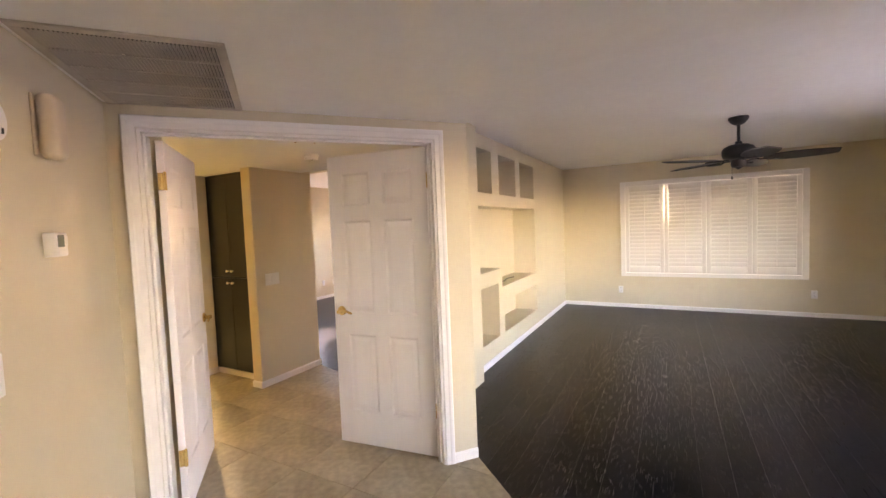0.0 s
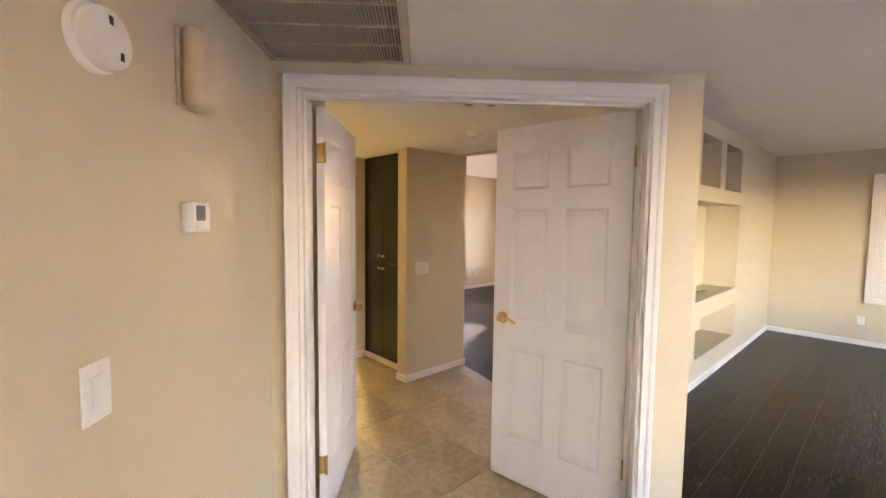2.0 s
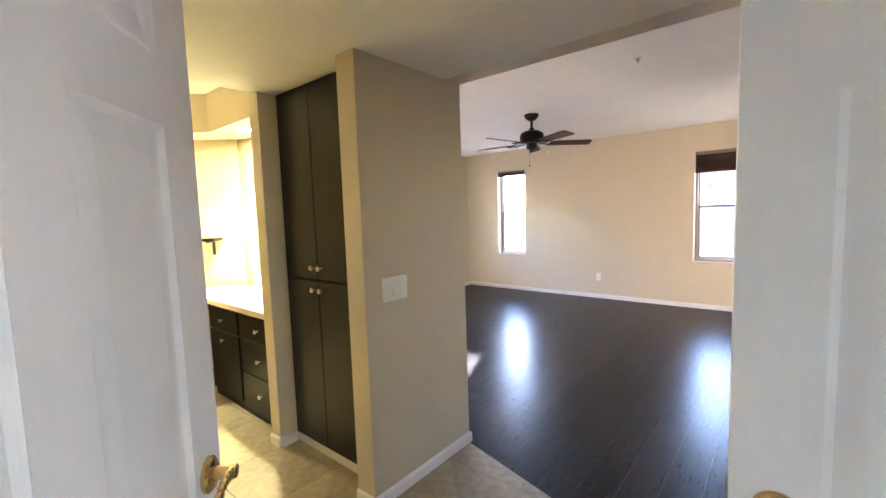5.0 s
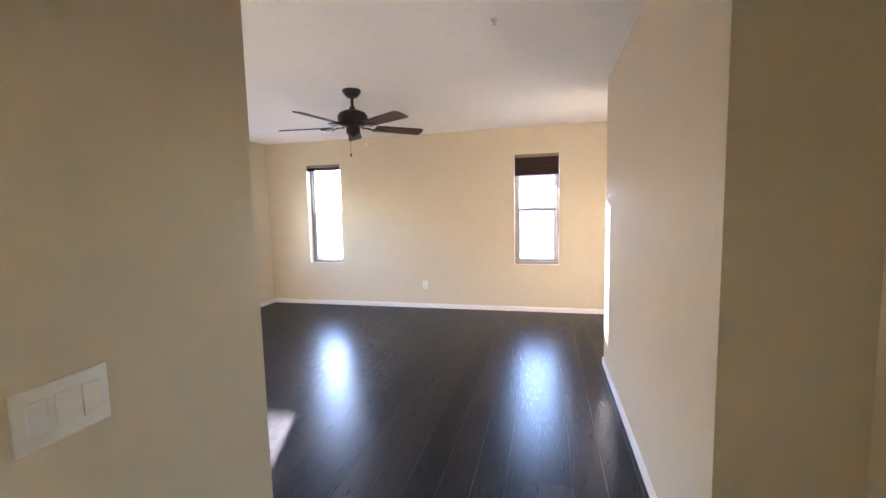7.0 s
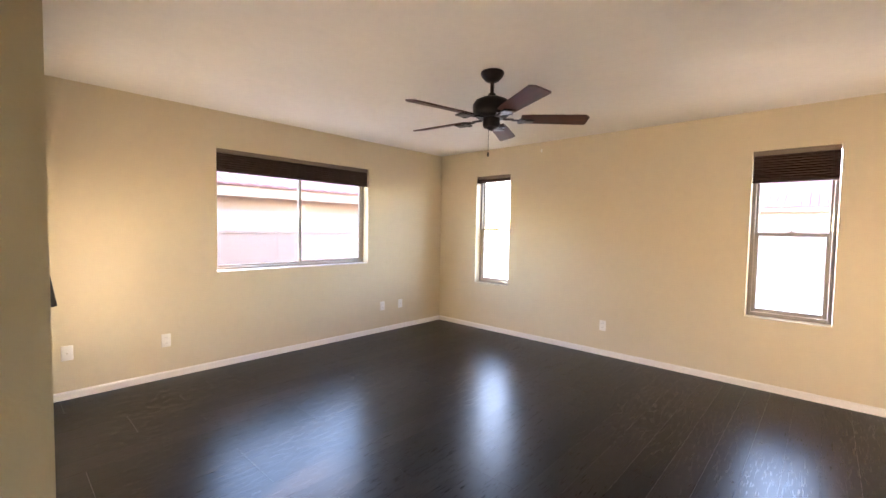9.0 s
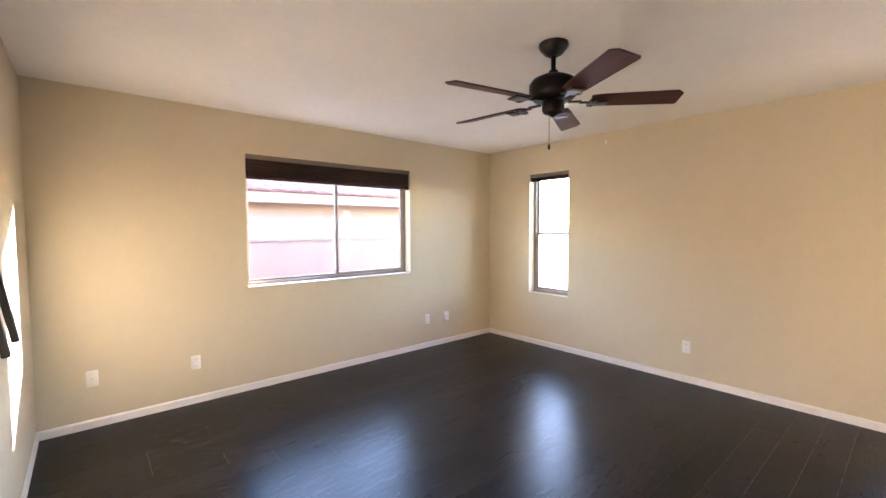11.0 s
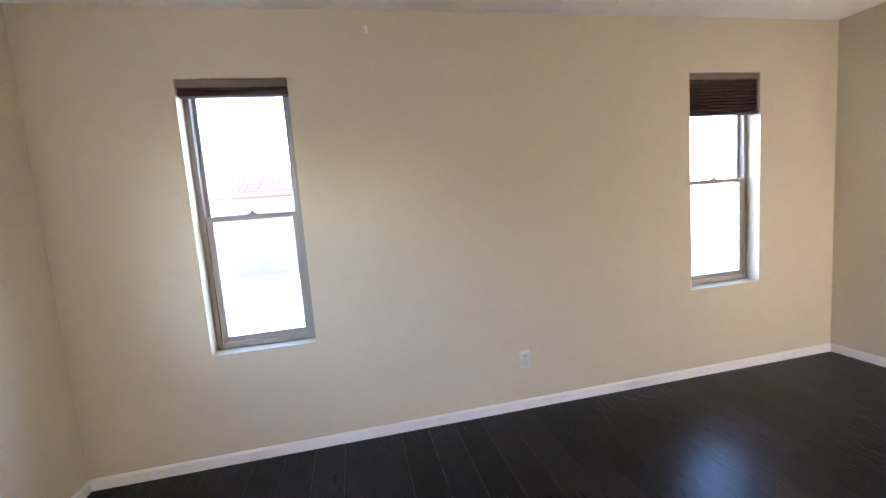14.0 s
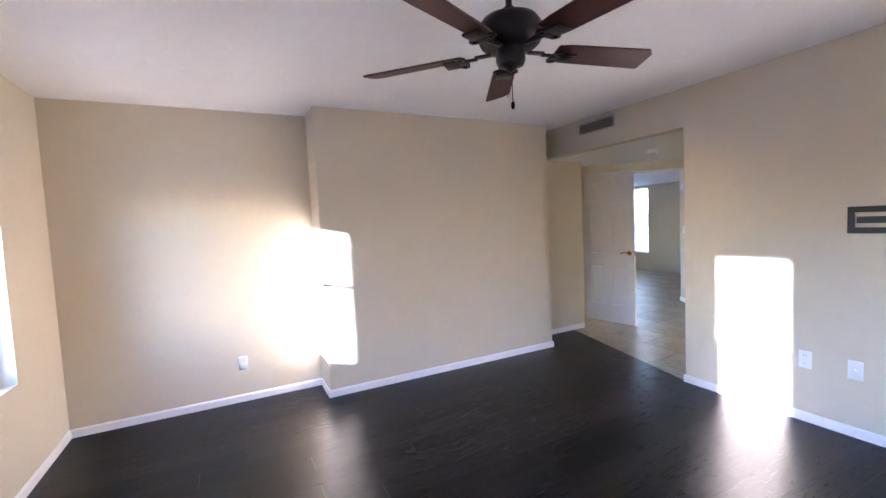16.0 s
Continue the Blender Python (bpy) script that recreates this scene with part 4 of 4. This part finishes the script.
# ---------- grilles ----------
def return_grille():
    s0, s1, n0, n1, z = TS + 0.02, 0.01, 1.82, 2.615, LO
    t = tagged(part("return_air_grille", boxes((s0, s1, n0, n0 + 0.032, z - 0.009, z - 0.0004), (s0, s1, n1 - 0.032, n1, z - 0.009, z - 0.0004), (s0, s0 + 0.032, n0 + 0.032, n1 - 0.032, z - 0.009, z - 0.0004),
                                               (s1 - 0.032, s1, n0 + 0.032, n1 - 0.032, z - 0.009, z - 0.0004), soft=0.003), GRILLE, m=DIAG), "tan painted return air grille in the entry ceiling", "air grille")
    # no duct is cut: a thin near-black sheet paints the shade behind the fins
    part("duct_shade", boxes((s0 + 0.03, s1 - 0.03, n0 + 0.03, n1 - 0.03, z - 0.0014, z - 0.0004)), DUCTSHADE, t, "flat dark sheet painting the shade inside the duct")
    rows = 5
    span = (n1 - n0 - 0.064) / rows
    fin = None
    for k in range(rows):
        a = n0 + 0.032 + span * k
        if k:
            part("rib", boxes((s0 + 0.032, s1 - 0.032, a - 0.005, a + 0.005, z - 0.010, z - 0.002), soft=0.001), GRILLE, t)
        q = s0 + 0.038
        tilt = Matrix.Rotation(radians(35), 4, 'Y')
        while q < s1 - 0.036:
            mm = Matrix.Translation((q, a, z - 0.0072)) @ tilt
            if fin is None:
                fin = part("fin", boxes((-0.0009, 0.0009, 0.006, span - 0.006, -0.005, 0.005)), GRILLE, t, m=mm)
            else:
                ob = new("fin", fin.data)
                ob.matrix_basis, ob.parent = mm, t
            q += 0.0115


return_grille()


def wall_register():
    x0, x1, z0, z1, y = -2.39, -1.93, 2.28, 2.40, YS
    t = tagged(part("supply_register", boxes((x0, x1, y + 0.0004, y + 0.008, z0, z0 + 0.016), (x0, x1, y + 0.0004, y + 0.008, z1 - 0.016, z1), (x0, x0 + 0.016, y + 0.0004, y + 0.008, z0 + 0.016, z1 - 0.016),
                                             (x1 - 0.016, x1, y + 0.0004, y + 0.008, z0 + 0.016, z1 - 0.016), soft=0.002), GRILLE), "tan metal supply register above the opening", "air register")
    # wall is solid here; duct shade painted as a dark sheet behind the louvres
    part("duct_shade", boxes((x0 + 0.015, x1 - 0.015, y + 0.0004, y + 0.0014, z0 + 0.015, z1 - 0.015)), DUCTSHADE, t, "flat dark sheet painting the shade inside the duct")
    for i in range(7):
        z = z0 + 0.022 + i * 0.0125
        part("louvre", boxes((x0 + 0.016, x1 - 0.016, y + 0.0018, y + 0.0075, z, z + 0.003)), GRILLE, t)


wall_register()


# ---------- television bracket ----------
def tv_bracket():
    t = thing("tv_wall_mount", pose(-4.395, YS, 1.34), "black steel television wall mount screwed to the bedroom wall", "tv mount")
    part("wall_plate", boxes((-0.31, 0.31, 0.0005, 0.014, 0.045, 0.080), (-0.31, 0.31, 0.0005, 0.014, -0.080, -0.045), (-0.31, -0.28, 0.0005, 0.014, -0.045, 0.045), (0.28, 0.31, 0.0005, 0.014, -0.045, 0.045),
                             (-0.02, 0.02, 0.0005, 0.014, -0.045, 0.045), soft=0.002), BLACK, t)
    part("plate_strip", boxes((-0.27, -0.03, 0.0005, 0.006, -0.02, 0.02), (0.03, 0.27, 0.0005, 0.006, -0.02, 0.02)), BLACK, t)
    for x in (-0.2, 0.04):
        m = Matrix.Translation((x, 0.03, 0.02)) @ Matrix.Rotation(radians(9), 4, 'X')
        part("tilt_rail", boxes((-0.014, 0.014, 0.0, 0.022, -0.34, 0.18), soft=0.003), BLACK, t, m=m)
        part("hook", boxes((x - 0.016, x + 0.016, 0.012, 0.034, 0.05, 0.095), soft=0.003), BLACK, t)


tv_bracket()


# ---------- a nail left in the bedroom wall ----------
bm = bmesh.new()
lathe(bm, [(0, 0), (0.0016, 0), (0.0016, 0.016), (0.005, 0.016), (0.005, 0.018), (0, 0.0185)], 10, Matrix.Translation((XP, 5.898, 1.262)) @ Matrix.Rotation(radians(-90), 4, 'Y'))
tagged(part("picture_nail", bm, NICKEL), "small steel nail sticking out of the tan bedroom wall", "nail")


# ---------- a small hook high on the window wall ----------
bm = bmesh.new()
soft_box(bm, -0.009, 0.009, -0.004, -0.0005, -0.022, 0.022, 0.002)
soft_box(bm, -0.004, 0.004, -0.022, -0.004, -0.018, -0.012, 0.002)
soft_box(bm, -0.004, 0.004, -0.022, -0.017, -0.018, 0.002, 0.002)
tagged(part("wall_hook", bm, PLASTIC, m=pose(-4.67, YN, 2.34)), "small white plastic hook near the ceiling on the tan window wall", "hook")


# ---------- loose cable on the niche shelf ----------
def cable():
    c = bpy.data.curves.new("cable", 'CURVE')
    c.dimensions, c.bevel_depth, c.bevel_resolution, c.resolution_u = '3D', 0.005, 2, 8
    s = c.splines.new('BEZIER')
    pts = [(XL - 0.28, 5.02, 0.788), (XL - 0.18, 5.15, 0.788), (XL - 0.12, 5.38, 0.796), (XL - 0.18, 5.60, 0.787), (XL - 0.15, 5.82, 0.787)]
    s.bezier_points.add(len(pts) - 1)
    for q, co in zip(s.bezier_points, pts):
        q.co, q.handle_left_type, q.handle_right_type = co, 'AUTO', 'AUTO'
    tmp = bpy.data.objects.new("cable_curve", c)
    scene.collection.objects.link(tmp)
    me = bpy.data.meshes.new_from_object(tmp.evaluated_get(bpy.context.evaluated_depsgraph_get()))
    bpy.data.objects.remove(tmp)
    me.materials.append(BLACK)
    tagged(new("loose_cable", me), "loose black cable lying on the niche shelf", "cable")


cable()


# ---------- outside ----------
tagged(part("ground", boxes((-400, 400, -400, 400, -0.6, -0.16)), GRAVEL), "pinkish desert gravel yard", "ground", kind="structure")
bm = bmesh.new()
prism(bm, [(-9.0, 11.6), (-3.0, 11.0), (-1.0, 11.6), (1.5, 11.6), (1.5, 13.0), (-1.5, 13.0), (-2.8, 12.4), (-4.2, 12.3), (-9.0, 13.2)], -0.2, -0.12)
tagged(part("pavement", bm, CONC), "pale concrete garden path", "path", kind="structure")


def block_fence(name, a, b, h, label):
    """A masonry yard wall of stacked courses with a cap, from a to b."""
    a, b = Vector((*a, 0)), Vector((*b, 0))
    ln, ang = (b - a).length, math.atan2(b.y - a.y, b.x - a.x)
    m = Matrix.Translation((a.x, a.y, -0.16)) @ Matrix.Rotation(ang, 4, 'Z')
    t = thing(name, m, label, "yard wall")
    part("core", boxes((0, ln, -0.07, 0.07, 0, h - 0.01)), BLOCK, t)
    part("cap", boxes((-0.02, ln + 0.02, -0.10, 0.10, h, h + 0.05), soft=0.008), BLOCK, t)
    bm = boxes((0.0015, 0.3985, -0.073, 0.073, 0.0015, 0.1985))
    first = None
    for r in range(int(h / 0.2)):
        for c in range(min(30, int(ln / 0.4))):
            mm = Matrix.Translation((c * 0.4 + (0.2 if r % 2 else 0.0), 0, r * 0.2))
            if first is None:
                first = part("block", bm, BLOCK, t, m=mm)
            else:
                ob = new("block", first.data)
                ob.matrix_basis, ob.parent = mm, t
    return t


block_fence("block_fence", (-8.6, 1.0), (-8.6, 12.0), 1.42, "pinkish concrete block fence between two houses")
block_fence("block_fence", (-8.0, 17.5), (4.0, 17.5), 1.6, "pinkish concrete block fence behind the yard")


def neighbour(m, w, d, h, label, vents=()):
    """A low stucco house with fascia boards and a tiled pitched roof; its front looks along -y."""
    t = thing("neighbour_house", m, label, "house")
    part("wall", boxes((0, w, 0, d, 0, h)), STUCCO, t)
    part("fascia", boxes((-0.45, w + 0.45, -0.47, -0.44, h - 0.06, h + 0.16), (-0.45, w + 0.45, -0.44, 0.0, h - 0.02, h)), FASCIA, t, "tan painted fascia and eave")
    part("frieze", boxes((-0.005, w + 0.005, -0.012, -0.001, h - 0.30, h - 0.021)), FASCIA, t, "tan painted band under the eave")
    roof = bmesh.new()
    zr = h + 0.16 + (d / 2 + 0.5) * 0.36
    pts = [(-0.5, -0.5, h + 0.14), (w + 0.5, -0.5, h + 0.14), (w + 0.5, d / 2, zr), (-0.5, d / 2, zr), (-0.5, d + 0.5, h + 0.14), (w + 0.5, d + 0.5, h + 0.14)]
    v = [roof.verts.new(p) for p in pts]
    for f in ((0, 1, 2, 3), (3, 2, 5, 4), (0, 3, 4), (1, 5, 2), (0, 4, 5, 1)):
        roof.faces.new([v[i] for i in f])
    r = part("roof", roof, ROOFT, t, "terracotta tile roof")
    for q in vents:
        z = h + 0.14 + 1.25 * 0.36
        part("roof_vent", boxes((q - 0.14, q + 0.14, 0.62, 0.90, z + 0.02, z + 0.13), (q - 0.10, q + 0.10, 0.66, 0.86, z - 0.10, z + 0.02), soft=0.01), BLACK, r, "dark metal roof vent")
    tile = bmesh.new()
    k = 7
    pa = [tile.verts.new((0.15 * math.cos(math.pi * i / (k - 1)), 0.0, 0.05 * math.sin(math.pi * i / (k - 1)))) for i in range(k)]
    pb = [tile.verts.new((0.15 * math.cos(math.pi * i / (k - 1)), 0.44, 0.05 * math.sin(math.pi * i / (k - 1)) + 0.02)) for i in range(k)]
    for i in range(k - 1):
        tile.faces.new((pa[i], pa[i + 1], pb[i + 1], pb[i]))
    tile.faces.new(pa)
    sl = math.atan(0.36)
    first = None
    for row in range(6):
        for c in range(int((w + 1.0) / 0.31)):
            mm = Matrix.Translation((-0.35 + c * 0.31, -0.54 + row * 0.40 * math.cos(sl), h + 0.15 + row * 0.40 * math.sin(sl))) @ Matrix.Rotation(sl, 4, 'X')
            if first is None:
                first = part("roof_tile", tile, ROOFT, r, m=mm)
            else:
                ob = new("roof_tile", first.data)
                ob.matrix_basis, ob.parent = mm, r
    return t


neighbour(pose(-10.9, 0.5, -0.56, 0, 0, 90), 13.0, 8.0, 2.55, "single-storey stucco neighbour house with terracotta tile roof", (6.27,))
neighbour(pose(-14.0, 30.0, -0.16), 12.0, 8.0, 2.7, "distant single-storey stucco house behind the fence")


# ---------- floor pieces ----------
def clip(poly, x0, x1, y0, y1):
    """The part of an outline inside a rectangle."""
    for axis, val, keep in ((0, x0, 1), (0, x1, -1), (1, y0, 1), (1, y1, -1)):
        out = []
        for i, p in enumerate(poly):
            q = poly[i - 1]
            dp, dq = keep * (p[axis] - val), keep * (q[axis] - val)
            if (dp >= 0) != (dq >= 0):
                u = dq / (dq - dp)
                out.append((q[0] + u * (p[0] - q[0]), q[1] + u * (p[1] - q[1])))
            if dp >= 0:
                out.append(p)
        poly = out
        if len(poly) < 3:
            return []
    return poly


def area_of(poly):
    return abs(sum(a[0] * b[1] - b[0] * a[1] for a, b in zip(poly, poly[1:] + poly[:1]))) / 2


def piece(name, poly, parent, material, cache, z0, z1, edge):
    """One floor piece with eased upper edges; whole ones share a mesh."""
    cx, cy = sum(p[0] for p in poly) / len(poly), sum(p[1] for p in poly) / len(poly)
    key = (len(poly), *[round(v, 3) for p in poly for v in (p[0] - cx, p[1] - cy)])
    if key not in cache:
        loc = [Vector((x - cx, y - cy, 0)) for x, y in poly]
        verts = [(v.x, v.y, z0) for v in loc] + [(v.x, v.y, z1 - edge) for v in loc]
        verts += [(v.x * (1 - edge * 1.4 / max(v.length, 0.02)), v.y * (1 - edge * 1.4 / max(v.length, 0.02)), z1) for v in loc]
        k = len(loc)
        faces = [tuple(range(2 * k, 3 * k))]
        for r in (0, 1):
            faces += [(r * k + i, r * k + (i + 1) % k, (r + 1) * k + (i + 1) % k, (r + 1) * k + i) for i in range(k)]
        me = bpy.data.meshes.new(name)
        me.from_pydata(verts, [], faces)
        if area_of(poly) and sum(a[0] * b[1] - b[0] * a[1] for a, b in zip(poly, poly[1:] + poly[:1])) < 0:
            me.flip_normals()
        me.materials.append(material)
        cache[key] = me
    ob = new(name, cache[key])
    ob.location, ob.parent = (cx, cy, 0), parent
    return ob


def planks(floor, outline, x0, x1, y0, y1, seed):
    rnd, cache = random.Random(seed), {}
    wd, ln, row, x = 0.165, 1.22, 0, x0
    while x < x1:
        y = y0 - rnd.choice((0.2, 0.5, 0.8, 1.05))
        while y < y1:
            poly = clip(outline, x + 0.0006, x + wd - 0.0006, y + 0.0006, y + ln - 0.0006)
            if poly and area_of(poly) > 0.002:
                piece("plank", poly, floor, WOOD, cache, -0.007, 0.0, 0.0004)
            y += ln
        x += wd


planks(bpy.data.objects["floor_bedroom"], BED_FLOOR, XW, XR, TB1[1], YN, 3)
planks(bpy.data.objects["floor_living"], LIV_FLOOR, XL, XLE, 2.33, YL, 5)
tile_cache, tile_floor = {}, bpy.data.objects["floor_tile"]
gx = -2.59 - 0.457 * 16
while gx < XLE:
    gy = 3.24 - 0.457 * 12
    while gy < 4.0:
        poly = clip(HALL, gx + 0.0015, gx + 0.4555, gy + 0.0015, gy + 0.4555)
        if poly and area_of(poly) > 0.003:
            piece("tile", poly, tile_floor, TILE, tile_cache, -0.006, 0.0, 0.0008)
        gy += 0.457
    gx += 0.457
